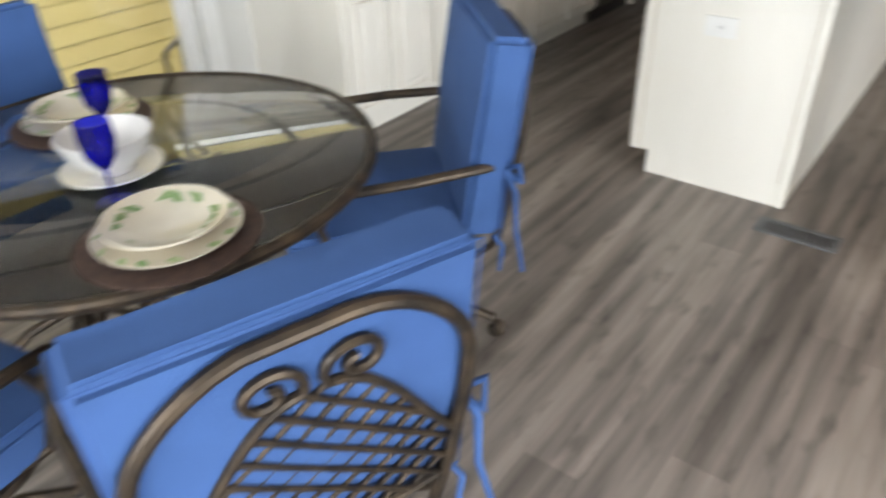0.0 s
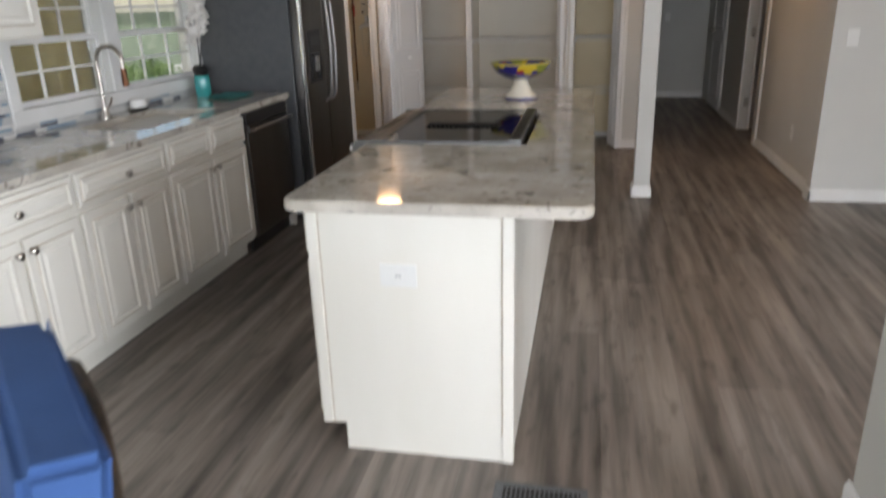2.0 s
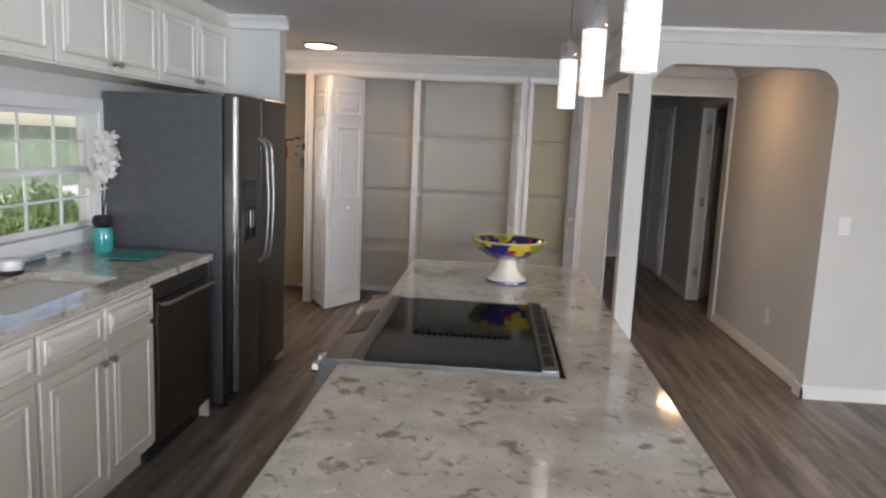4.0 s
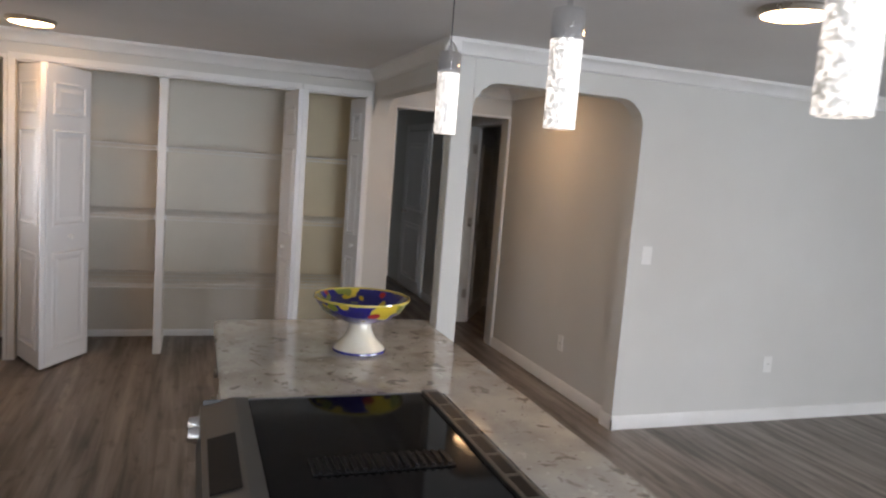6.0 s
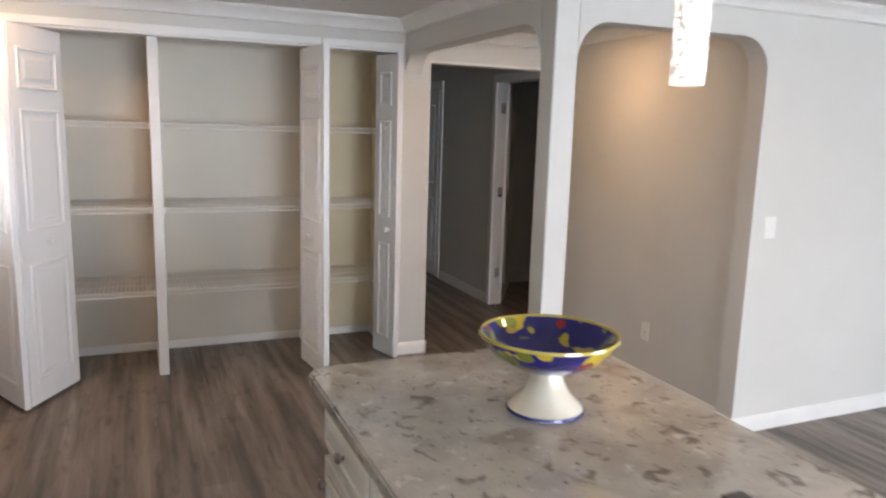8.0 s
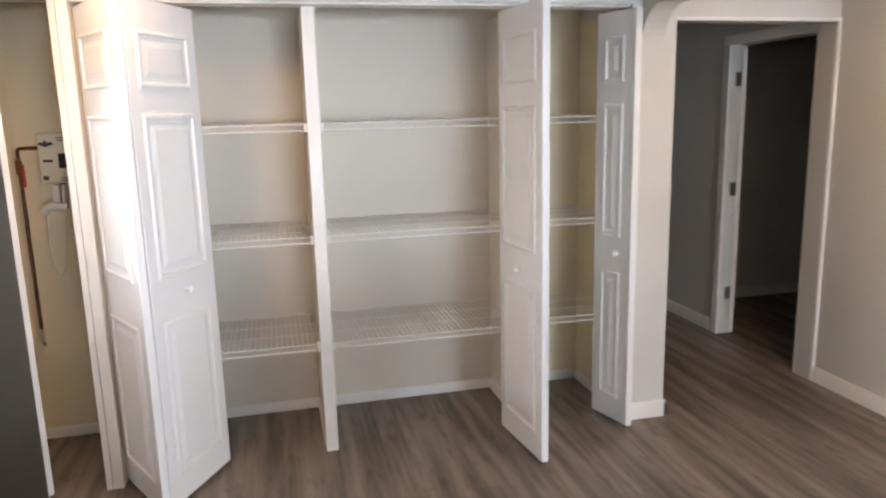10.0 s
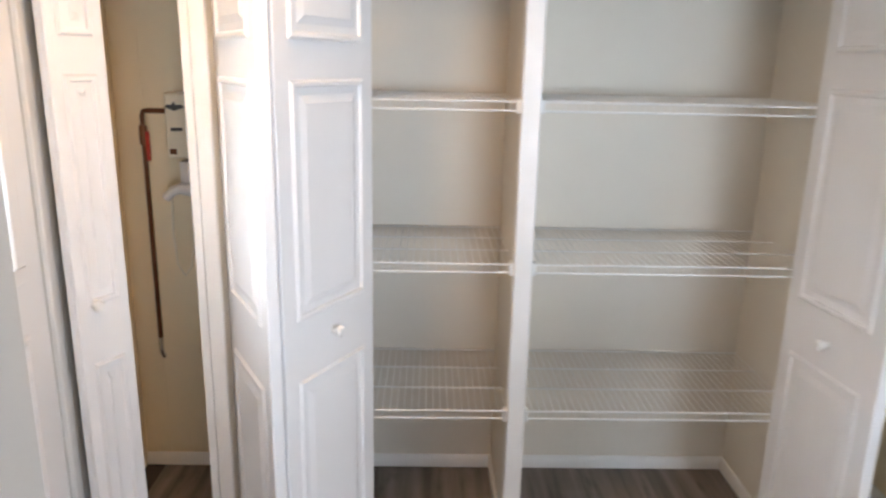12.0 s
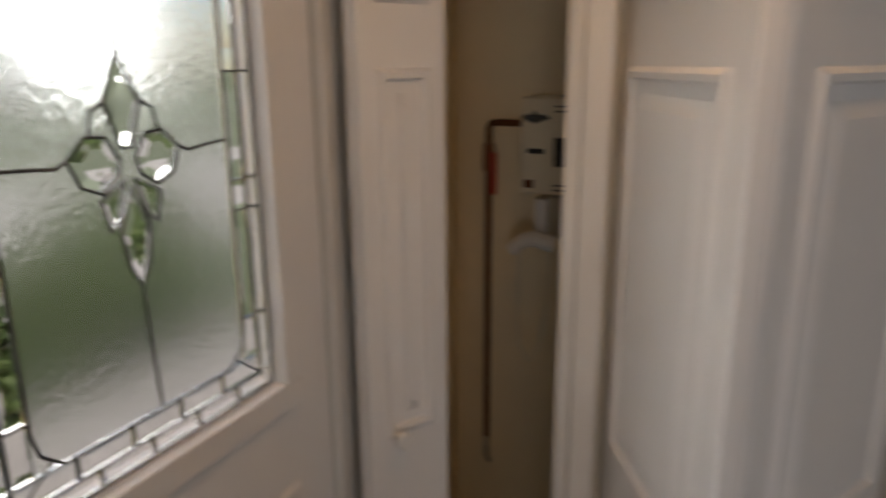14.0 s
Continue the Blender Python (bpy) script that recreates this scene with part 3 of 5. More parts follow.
def raised(u0, u1, z0, z1, y, out, bm=None, rim=0.018, lift=0.006):
    """A moulded panel on a face that looks along -y: a sunk groove frame and a raised field."""
    own = bmesh.new()
    rows = [(0.0, 0.0), (rim * 0.35, lift), (rim * 0.75, lift * 0.9), (rim, -lift * 0.35), (rim * 1.5, -lift * 0.35), (rim * 2.8, lift * 0.75)]
    loops = []
    for inset, h in rows:
        loops.append([own.verts.new((u, y - out * h, z)) for u, z in ((u0 + inset, z0 + inset), (u1 - inset, z0 + inset), (u1 - inset, z1 - inset), (u0 + inset, z1 - inset))])
    for a, b in zip(loops, loops[1:]):
        for k in range(4):
            own.faces.new((a[k], a[(k + 1) % 4], b[(k + 1) % 4], b[k]))
    own.faces.new(loops[-1])
    bmesh.ops.recalc_face_normals(own, faces=own.faces[:])
    return join(bm, own)


def leaf(name, w, h, panels, parent, m, material=DOORW, t=0.034, knob=None):
    """One moulded door leaf: hinge edge at the origin, running along +x, faces -y and +y."""
    d = part(name, box(0, w, -t / 2, t / 2, 0, h, 0.003, 1), material, parent, "", False)
    d.matrix_local = m
    e = 0.034 if w < 0.2 else 0.055 if w < 0.5 else 0.10
    for z0, z1 in panels:
        for side in (-1, 1):
            part("raised_panel", raised(e, w - e, z0, z1, side * (t / 2 + 0.0007), -side, None, 0.022, 0.008), material, d, "", False)
    if knob:
        for side in (-1, 1):
            k = part("knob", moved(lathe([(0, 0), (0.012, 0), (0.008, 0.010), (0.010, 0.016), (0.017, 0.022), (0.018, 0.030), (0.012, 0.037), (0, 0.039)], 16), pose(knob[0], side * t / 2, knob[1], 90 if side < 0 else -90)), TRIM, d, "white round knob")
    return d


PANELS3 = [(0.12, 0.80), (0.98, 1.64), (1.74, 1.96)]


def bifold(name, label, hinge, fold, end, lw, knob_at, gap=(0.0, 0.0), h=2.075):
    """A folded pair of leaves: hinge to fold, fold to end, in plan; gap sets the first leaf off at the fold."""
    d = tagged(thing(name, pose(0, 0, 0.018), label, "bifold door"), kind="structure")
    for (p, q), kn in (((hinge, (fold[0] + gap[0], fold[1] + gap[1])), False), ((fold, end), True)):
        a = math.atan2(q[1] - p[1], q[0] - p[0])
        leaf("leaf", lw, h, PANELS3, d, pose(p[0], p[1], 0, 0, 0, math.degrees(a)), knob=(lw * (0.5 if lw > 0.3 else 0.3), knob_at) if kn else None)
    return d


L1, L2, L3 = 0.445, 0.25, 0.175
bifold("door_2", "white moulded bifold closet door, half folded open", (8.35, 3.585), (8.0, 3.368), (8.425, 3.137), L1, 0.905, (0.02, 0.036))
bifold("door_3", "white moulded bifold closet door, folded flat open", (8.385, 1.690), (7.945, 1.705), (8.385, 1.755), L1, 0.885)
bifold("door_4", "narrow white bifold closet door, folded open", (8.43, 1.140), (8.205, 1.150), (8.43, 1.215), L2, 0.90)
bifold("door_5", "narrow white bifold door of the heater closet, ajar", (8.305, 3.965), (8.13, 3.985), (8.285, 3.900), L3, 0.98)
setting("trim_closet_divider", box(8.37, 8.43, 2.625, 2.685, 0, 2.12, 0.003, 1), TRIM, "white post dividing the pantry closet")
setting("wall_closet_divider", box(8.43, BACK_X, 2.635, 2.675, 0, 2.12), CLOSETWALL, "cream partition behind the white closet post")
setting("baseboard_divider_a", box(8.43, BACK_X, 2.675, 2.687, 0, 0.055), TRIM, "white baseboard in the closet")
setting("baseboard_divider_b", box(8.43, BACK_X, 2.623, 2.635, 0, 0.055), TRIM, "white baseboard in the closet")

# far doors off the hall
d = tagged(thing("door_6", pose(11.62, -0.215, 0.01), "white panelled bedroom door, closed", "door"), kind="structure")
df = leaf("leaf", 0.90, 2.0, [(0.14, 0.85), (1.0, 1.85)], d, pose(0, 0, 0, 0, 0, 180))
part("door_handle", moved(lathe([(0, 0), (0.030, 0), (0.03, 0.008), (0.012, 0.012), (0.012, 0.03), (0.028, 0.04), (0.03, 0.055), (0.015, 0.066), (0, 0.067)], 20), pose(0.14, -0.017, 0.98, 90)), NICKEL, df, "round dark metal knob")
d = tagged(thing("door_7", pose(9.415, -0.30, 0.01), "white panelled door standing open into a dark room", "door"), kind="structure")
leaf("leaf", 0.76, 2.0, [(0.14, 0.85), (1.0, 1.85)], d, pose(0, -0.02, 0, 0, 0, -33.5))
for z in (0.25, 1.0, 1.75):
    part("hinge", box(-0.004, 0.02, -0.0, 0.045, z, z + 0.09), NICKEL, d, "small metal hinge", False)

# entry door with a leaded glass light
d = tagged(thing("door_8", pose(ENTRY[0] + 0.01, NORTH + 0.02, 0.012), "white entry door with an oblong leaded glass light", "door"), kind="structure")
GX0, GX1, GZ0, GZ1 = 0.225, 0.702, 1.145, 1.92
part("door_panel", pierced("y", -0.02, 0.025, 0.0, 0.835, 0.0, 2.01, [(GX0, GX1, GZ0, GZ1)]), DOORW, d, "", False)
bm = None
for q in ((GX0 - 0.045, GX1 + 0.045, GZ0 - 0.045, GZ0), (GX0 - 0.045, GX1 + 0.045, GZ1, GZ1 + 0.045), (GX0 - 0.045, GX0, GZ0, GZ1), (GX1, GX1 + 0.045, GZ0, GZ1)):
    bm = box(q[0], q[1], -0.034, -0.0205, q[2], q[3], 0.005, 2, bm)
part("glass_frame", bm, DOORW, d, "", False)
for u0, u1 in ((0.11, 0.385), (0.465, 0.735)):
    part("raised_panel", raised(u0, u1, 0.18, 0.95, -0.021, 1, None, 0.025, 0.008), DOORW, d, "", False)
CX, FZ = (GX0 + GX1) / 2, 1.545   # middle of the flower
i1, i2 = 0.030, 0.062
PETALS = [[(s * u, v) for u, v in ((0.012, 0.0), (0.030, 0.028), (0.058, 0.030), (0.084, 0.006), (0.070, -0.026), (0.042, -0.038), (0.016, -0.020))] for s in (-1, 1)]
PETALS += [[(s * u, v) for u, v in ((0.007, -0.024), (0.046, -0.046), (0.036, -0.086), (0.024, -0.076))] for s in (-1, 1)]
PETALS += [[(0, 0.128), (0.027, 0.068), (0.008, 0.012), (-0.008, 0.012), (-0.027, 0.068)], [(0, -0.034), (0.023, -0.088), (0.015, -0.135), (0, -0.165), (-0.015, -0.135), (-0.023, -0.088)]]
PETALS = [[(CX + u, FZ + v) for u, v in q] for q in PETALS]


def shrunk(loop, k):
    cu, cz = sum(p[0] for p in loop) / len(loop), sum(p[1] for p in loop) / len(loop)
    return [(cu + (u - cu) * k, cz + (z - cz) * k) for u, z in loop]


# the rippled field has holes where the clear bevelled pieces sit
bm = bmesh.new()
edges = []
for loop in [[(GX0 + i2, GZ0 + i2), (GX1 - i2, GZ0 + i2), (GX1 - i2, GZ1), (GX0 + i2, GZ1)]] + [shrunk(q, 0.93) for q in PETALS]:
    vs = [bm.verts.new((u, -0.003, z)) for u, z in loop]
    edges += [bm.edges.new((vs[k], vs[(k + 1) % len(vs)])) for k in range(len(vs))]
bmesh.ops.triangle_fill(bm, use_beauty=True, edges=edges)
ret = bmesh.ops.extrude_face_region(bm, geom=bm.faces[:])
bmesh.ops.translate(bm, vec=(0, 0.006, 0), verts=[e for e in ret["geom"] if isinstance(e, bmesh.types.BMVert)])
bmesh.ops.recalc_face_normals(bm, faces=bm.faces[:])
lite = part("glass_light", bm, WAVY, d, "rippled leaded glass", False)
lite.visible_shadow = False


def bevelled(name, loop, lift=0.004, label="clear bevelled glass"):
    """A clear piece with a flat back and a bevelled face."""
    own = bmesh.new()
    rows = [[own.verts.new((u, y, z)) for u, z in q] for q, y in ((loop, 0.003), (loop, -0.003), (shrunk(loop, 0.62), -0.003 - lift))]
    for p, q in zip(rows, rows[1:]):
        for k in range(len(loop)):
            own.faces.new((p[k], p[(k + 1) % len(loop)], q[(k + 1) % len(loop)], q[k]))
    own.faces.new(rows[0])
    own.faces.new(rows[-1])
    bmesh.ops.recalc_face_normals(own, faces=own.faces[:])
    part(name, own, BEVEL, lite, label, False).visible_shadow = False


def pane_box(u0, u1, z0, z1):
    bevelled("border_pane", [(u0 + 0.001, z0 + 0.001), (u1 - 0.001, z0 + 0.001), (u1 - 0.001, z1 - 0.001), (u0 + 0.001, z1 - 0.001)], 0.003)


for q in PETALS:
    bevelled("bevelled_petal", shrunk(q, 0.93), 0.004, "clear bevelled glass petal")
ZS = [GZ0 + i2, GZ0 + 0.13, GZ0 + 0.30, GZ0 + 0.345, GZ0 + 0.50, GZ0 + 0.66, GZ1]
for z0, z1 in zip(ZS, ZS[1:]):
    for u in (GX0 + 0.004, GX1 - i1):
        pane_box(u, u + i1 - 0.004, z0, z1)
        pane_box(u + (i1 if u < CX else i1 - i2), u + (i2 - 0.004 if u < CX else -0.0005), z0, z1)
US = [GX0 + i1 + (GX1 - GX0 - 2 * i1) * k / 5 for k in range(6)]
for k in range(5):
    pane_box(US[k], US[k + 1], GZ0 + i1, GZ0 + i2)
    pane_box(US[k] + (0.03 if k else -0.026), US[k + 1] + (0.03 if k < 4 else 0.026), GZ0 + 0.004, GZ0 + i1)
bm = bmesh.new()


def came(points, r=0.0024, closed=False):
    tube([(u, -0.006, z) for u, z in points], r, 6, bm, closed)


for i in (0.003, i1):
    came([(GX0 + i, GZ0 + i), (GX1 - i, GZ0 + i)])
    came([(GX0 + i, GZ0 + i), (GX0 + i, GZ1 - i)])
    came([(GX1 - i, GZ0 + i), (GX1 - i, GZ1 - i)])
    came([(GX0 + i, GZ1 - i), (GX1 - i, GZ1 - i)])
came([(GX0 + i2, GZ1 - 0.05), (GX0 + i2, GZ0 + 0.115), (GX0 + i2 + 0.008, GZ0 + 0.085), (GX0 + i2 + 0.035, GZ0 + i2), (GX1 - i2 - 0.035, GZ0 + i2), (GX1 - i2 - 0.008, GZ0 + 0.085), (GX1 - i2, GZ0 + 0.115), (GX1 - i2, GZ1 - 0.05)])
for s in (-1, 1):
    edge, turn = (GX1 - i2, GX1 - i2 - 0.02) if s > 0 else (GX0 + i2, GX0 + i2 + 0.02)
    came([(turn, GZ0 + 0.072), (edge + s * (i2 - i1), GZ0 + i1)], 0.0018)
for k in range(1, 5):
    came([(US[k], GZ0 + i1), (US[k], GZ0 + i2)], 0.0018)
    came([(US[k] + 0.03, GZ0 + 0.003), (US[k] + 0.03, GZ0 + i1)], 0.0018)
for z in ZS[1:-1]:
    for u0, u1 in ((GX0 + 0.003, GX0 + i2), (GX1 - i2, GX1 - 0.003)):
        came([(u0, z), (u1, z)], 0.0018)
for q in PETALS:
    came(q, 0.0024, True)
came([(CX, GZ1), (CX, FZ + 0.128)])
came([(CX, FZ - 0.165), (CX + 0.003, FZ - 0.25), (CX + 0.008, GZ0 + i2)])
for s in (-1, 1):
    came([(CX + s * 0.084, FZ + 0.006), (CX + s * 0.10, FZ - 0.001), (CX + s * 0.125, FZ + 0.002), (GX1 - i2 if s > 0 else GX0 + i2, FZ + 0.006)])
    came([(CX + s * 0.027, FZ + 0.068), (CX + s * 0.046, FZ + 0.058), (CX + s * 0.052, FZ + 0.030)])
part("lead_came", bm, LEAD, lite, "dark lead strips in a flower pattern")

# ---- kitchen ----


def knob_mesh():
    return lathe([(0, 0), (0.009, 0), (0.006, 0.010), (0.007, 0.014), (0.015, 0.018), (0.016, 0.025), (0.010, 0.030), (0, 0.031)], 14)


def front(name, u0, u1, z0, z1, parent, knob=None, y=0.0):
    """A raised-panel cabinet front that looks along -y of its cabinet."""
    d = part(name, box(u0, u1, y - 0.020, y, z0, z1, 0.003, 1), CREAM, parent, "", False)
    e = 0.045 if z1 - z0 > 0.3 else 0.024
    part("raised_panel", raised(u0 + e, u1 - e, z0 + e, z1 - e, y - 0.0207, 1, None, 0.015 if e > 0.03 else 0.010, 0.007), CREAM, d, "", False)
    g = e - 0.003
    bm = None
    for q in ((u0 + g, u1 - g, z0 + g, z0 + g + 0.003), (u0 + g, u1 - g, z1 - g - 0.003, z1 - g), (u0 + g, u0 + g + 0.003, z0 + g, z1 - g), (u1 - g - 0.003, u1 - g, z0 + g, z1 - g)):
        bm = box(q[0], q[1], y - 0.0212, y - 0.0202, q[2], q[3], 0, 1, bm)
    part("glaze_line", bm, GLAZE, d, "thin brown glaze line", False)
    if knob:
        part("knob", moved(knob_mesh(), pose(knob[0], y - 0.020, knob[1], 90)), NICKEL, d, "small round pewter knob")
    return d


FACE, CTOP = 3.44, 0.878   # cabinet faces, underside of the worktop


def base_cabinet(x0, x1, drawers, doors, label):
    c = thing("base_cabinet", pose(x0, FACE, 0), label, "cabinet", "base cabinets along the sink wall")
    w = x1 - x0
    part("body", box(0.001, w - 0.001, 0.0005, NORTH - FACE - 0.001, 0.10, CTOP - 0.001), CREAM, c, "", False)
    part("toe_kick", box(0.001, w - 0.001, 0.06, 0.075, 0.0, 0.10), CREAM, c, "", False)
    dw = w / drawers
    for k in range(drawers):
        front("drawer_front", k * dw + 0.012, (k + 1) * dw - 0.012, 0.715, 0.855, c, None if drawers == 2 else ((k + 0.5) * dw, 0.785))
    ww = w / doors
    for k in range(doors):
        inner = (k + 1) * ww - 0.035 if k % 2 == 0 else k * ww + 0.035
        front("door", k * ww + 0.012, (k + 1) * ww - 0.012, 0.125, 0.690, c, (inner, 0.640))
    return c


XS = [2.42, 2.69, 3.335, 3.985, 4.82]
base_cabinet(XS[0], XS[1], 1, 1, "cream glazed base cabinet with one door and drawer")
base_cabinet(XS[1], XS[2], 1, 2, "cream glazed base cabinet with two doors and drawer")
base_cabinet(XS[2], XS[3], 1, 2, "cream glazed base cabinet with two doors and drawer")
base_cabinet(XS[3], XS[4], 2, 2, "cream glazed sink cabinet with false drawer fronts")
tagged(part("cabinet_end_panel", box(2.40, 2.419, FACE, NORTH - 0.001, 0, CTOP - 0.001), CREAM, None, "", False), "cream end panel closing the row of cabinets", "panel")

# dishwasher
d = thing("dishwasher", pose(4.83, FACE - 0.03, 0), "black stainless dishwasher with a bar handle", "dishwasher")
part("body", box(0, 0.595, 0.03, 0.58, 0.10, 0.872), FRIDGESIDE, d, "", False)
part("door_panel", box(0.004, 0.591, 0, 0.03, 0.11, 0.79, 0.006, 2), DARKSTEEL, d, "", False)
part("control_strip", box(0.004, 0.591, 0.004, 0.03, 0.794, 0.868, 0.004, 2), BLACK, d, "glossy black control strip", False)
part("handle", tube([(0.04, 0.0, 0.765), (0.04, -0.035, 0.772), (0.06, -0.045, 0.775), (0.535, -0.045, 0.775), (0.555, -0.035, 0.772), (0.555, 0.0, 0.765)], 0.010, 10), STEEL, d, "bar handle")
part("kick_plate", box(0.01, 0.585, 0.06, 0.075, 0.0, 0.10), BLACK, d, "", False)
tagged(part("filler_strip", box(5.428, 5.448, FACE - 0.015, NORTH - 0.001, 0, CTOP - 0.001), CREAM, None, "", False), "cream strip beside the dishwasher", "panel")

# worktop with the sink cut in
SX0, SX1, SY0, SY1 = 4.02, 4.72, 3.53, 3.93
bm = pierced("y", 0, 0.036, 2.38, 5.46, FACE - 0.035, NORTH - 0.001, [(SX0, SX1, SY0, SY1)])
bm = moved(bm, Matrix(((1, 0, 0, 0), (0, 0, 1, 0), (0, 1, 0, CTOP), (0, 0, 0, 1))))
bmesh.ops.recalc_face_normals(bm, faces=bm.faces[:])
tagged(part("worktop", bm, GRANITE, None, "", False), "mottled beige-grey granite worktop along the wall", "worktop")
s = thing("sink", pose(0, 0, 0), "double-bowl stainless undermount sink", "sink")
for a, b in ((SX0 - 0.005, 4.36), (4.38, SX1 + 0.005)):
    own = bmesh.new()
    o = [(x, y) for x, y in rounded(a, b, SY0 - 0.005, SY1 + 0.005, 0.05, 5)]
    i = [(x, y) for x, y in rounded(a + 0.02, b - 0.02, SY0 + 0.015, SY1 - 0.015, 0.05, 5)]
    top = [own.verts.new((x, y, CTOP - 0.001)) for x, y in o]
    low = [own.verts.new((x, y, CTOP - 0.19)) for x, y in i]
    for k in range(len(o)):
        j = (k + 1) % len(o)
        own.faces.new((top[k], top[j], low[j], low[k]))
    own.faces.new(low)
    part("bowl", own, STEEL, s)
part("divider", box(4.355, 4.385, SY0, SY1, CTOP - 0.10, CTOP - 0.012, 0.008, 2), STEEL, s)
for cx in (4.19, 4.55):
    part("drain", moved(lathe([(0, 0.004), (0.03, 0.004), (0.04, 0.006), (0.042, 0)], 20), pose(cx, 3.73, CTOP - 0.189)), CHROME, s, "round chrome drain")
f = thing("faucet", pose(4.36, 3.985, CTOP + 0.036), "brushed metal pull-down kitchen faucet", "faucet")
part("base", lathe([(0, 0), (0.028, 0), (0.028, 0.01), (0.018, 0.03), (0.016, 0.06), (0, 0.06)], 20), NICKEL, f)
part("spout", tube([(0, 0, 0.05), (0, 0, 0.30)] + [(0, -0.075 + 0.075 * math.cos(radians(a)), 0.30 + 0.075 * math.sin(radians(a))) for a in range(15, 181, 15)] + [(0, -0.15, 0.25)], 0.011, 12), NICKEL, f)
part("spray_head", tube([(0, -0.15, 0.26), (0, -0.152, 0.17)], 0.015, 12, None, False, 1.15), COPPER, f, "warm bronze spray head")
part("lever", tube([(0.018, 0, 0.05), (0.05, 0, 0.065), (0.075, 0, 0.10)], 0.006, 8), NICKEL, f)
d = thing("soap_dish", pose(4.66, 3.985, CTOP + 0.036), "small white and dark dish with a sponge", "dish")
part("dish", lathe([(0, 0), (0.05, 0), (0.055, 0.012), (0.05, 0.02), (0.045, 0.014), (0, 0.012)], 24), BLACK, d)
part("holder", moved(lathe([(0, 0), (0.045, 0), (0.05, 0.03), (0.045, 0.05), (0.03, 0.056), (0, 0.056)], 24), pose(0, 0, 0.0125)), MUG, d, "rounded white holder")

# backsplash of mixed strips
strips = {}
rng = random.Random(4)


def backsplash(name, x0, x1, z0, z1, label):
    bed = setting(name, box(x0, x1, NORTH - 0.006, NORTH - 0.0005, z0, z1), TILES[3], label)
    h = 0.0165
    for k in range(int((z1 - z0 - 0.001) / h)):
        x = x0 + 0.002
        while x < x1 - 0.03:
            w = min(rng.choice((0.08, 0.12, 0.16, 0.21)), x1 - 0.002 - x)
            kind = rng.choice((0, 0, 1, 2, 3, 3, 3))
            w = round(w, 2)
            if w < 0.02:
                break
            if (w, kind) not in strips:
                strips[(w, kind)] = finish("backsplash_tile", box(0, w - 0.002, -0.004, 0, 0, h - 0.002), TILES[kind], False)
            t = new("tile", strips[(w, kind)])
            t.parent = bed
            t.location = (x, NORTH - 0.0062, z0 + 0.001 + k * h)
            x += w


backsplash("trim_backsplash_low", 3.79, 5.46, CTOP + 0.0365, 0.968, "mixed glass strip backsplash under the window")
backsplash("trim_backsplash_high", 2.40, 3.785, CTOP + 0.0365, 1.355, "mixed glass strip backsplash under the wall cabinets")

# wall cabinets
def wall_cabinet(x0, x1, z0, z1, doors, label, y=3.73):
    c = thing("wall_cabinet", pose(x0, y, 0), label, "cabinet", "wall cabinets over the sink wall")
    w = x1 - x0
    part("body", box(0.001, w - 0.001, 0.0005, NORTH - y - 0.001, z0, z1), CREAM, c, "", False)
    ww = w / doors
    for k in range(doors):
        front("door", k * ww + 0.010, (k + 1) * ww - 0.010, z0 + 0.010, z1 - 0.012, c, (k * ww + (ww - 0.035 if k % 2 == 0 else 0.035), z0 + 0.045))
    return c


wall_cabinet(2.45, 3.05, 1.36, 2.235, 2, "cream glazed tall wall cabinet")
wall_cabinet(3.05, 3.70, 1.36, 2.235, 2, "cream glazed tall wall cabinet beside the window")
wall_cabinet(3.70, 4.60, 1.81, 2.235, 2, "short cream glazed wall cabinet over the window")
wall_cabinet(4.60, 5.50, 1.81, 2.235, 2, "short cream glazed wall cabinet over the window")
wall_cabinet(5.50, 6.478, 1.81, 2.235, 2, "short cream glazed wall cabinet over the refrigerator")
setting("trim_crown_cabinets", prism([(3.73 - 0.05, TOP - 0.0005), (3.73 - 0.045, TOP - 0.03), (3.73 - 0.01, TOP - 0.075), (3.745, TOP - 0.084), (3.745, TOP - 0.0005)], "x", 2.45, 6.478), CREAM, "cream crown moulding over the wall cabinets", True)

# refrigerator, freezer door and fridge door side by side
r = thing("refrigerator", pose(5.535, 3.30, 0), "dark stainless side-by-side refrigerator with dispenser", "refrigerator")
part("case", box(0, 0.90, 0.085, 0.745, 0.03, 1.755, 0.006, 2), FRIDGESIDE, r, "matt grey side case", False)
part("freezer_door", box(0.003, 0.395, 0, 0.08, 0.09, 1.77, 0.018, 3), DARKSTEEL, r)
part("fridge_door", box(0.403, 0.897, 0, 0.08, 0.09, 1.77, 0.018, 3), DARKSTEEL, r)
# chrome strip stands in for the window's reflection on the rounded door corner
part("edge_glint", tube([(0.012, 0.012, 0.11), (0.012, 0.012, 1.75)], 0.0165, 14), CHROME, r, "bright rounded strip standing in for the door edge's glint", False)
for x in (0.355, 0.445):
    part("handle", tube([(x, 0.005, 0.80), (x, -0.035, 0.83)] + [(x, -0.045 - 0.014 * math.sin(math.pi * k / 10), 0.86 + 0.62 * k / 10) for k in range(11)] + [(x, -0.035, 1.51), (x, 0.005, 1.54)], 0.012, 10), STEEL, r, "long curved bar handle")
q = part("dispenser", box(0.085, 0.305, -0.006, 0.01, 0.95, 1.30, 0.012, 3), BLACK, r, "black ice and water dispenser", False)
part("recess", box(0.11, 0.28, -0.0075, -0.0062, 0.97, 1.15, 0), BLACKGLASS, q, "", False)
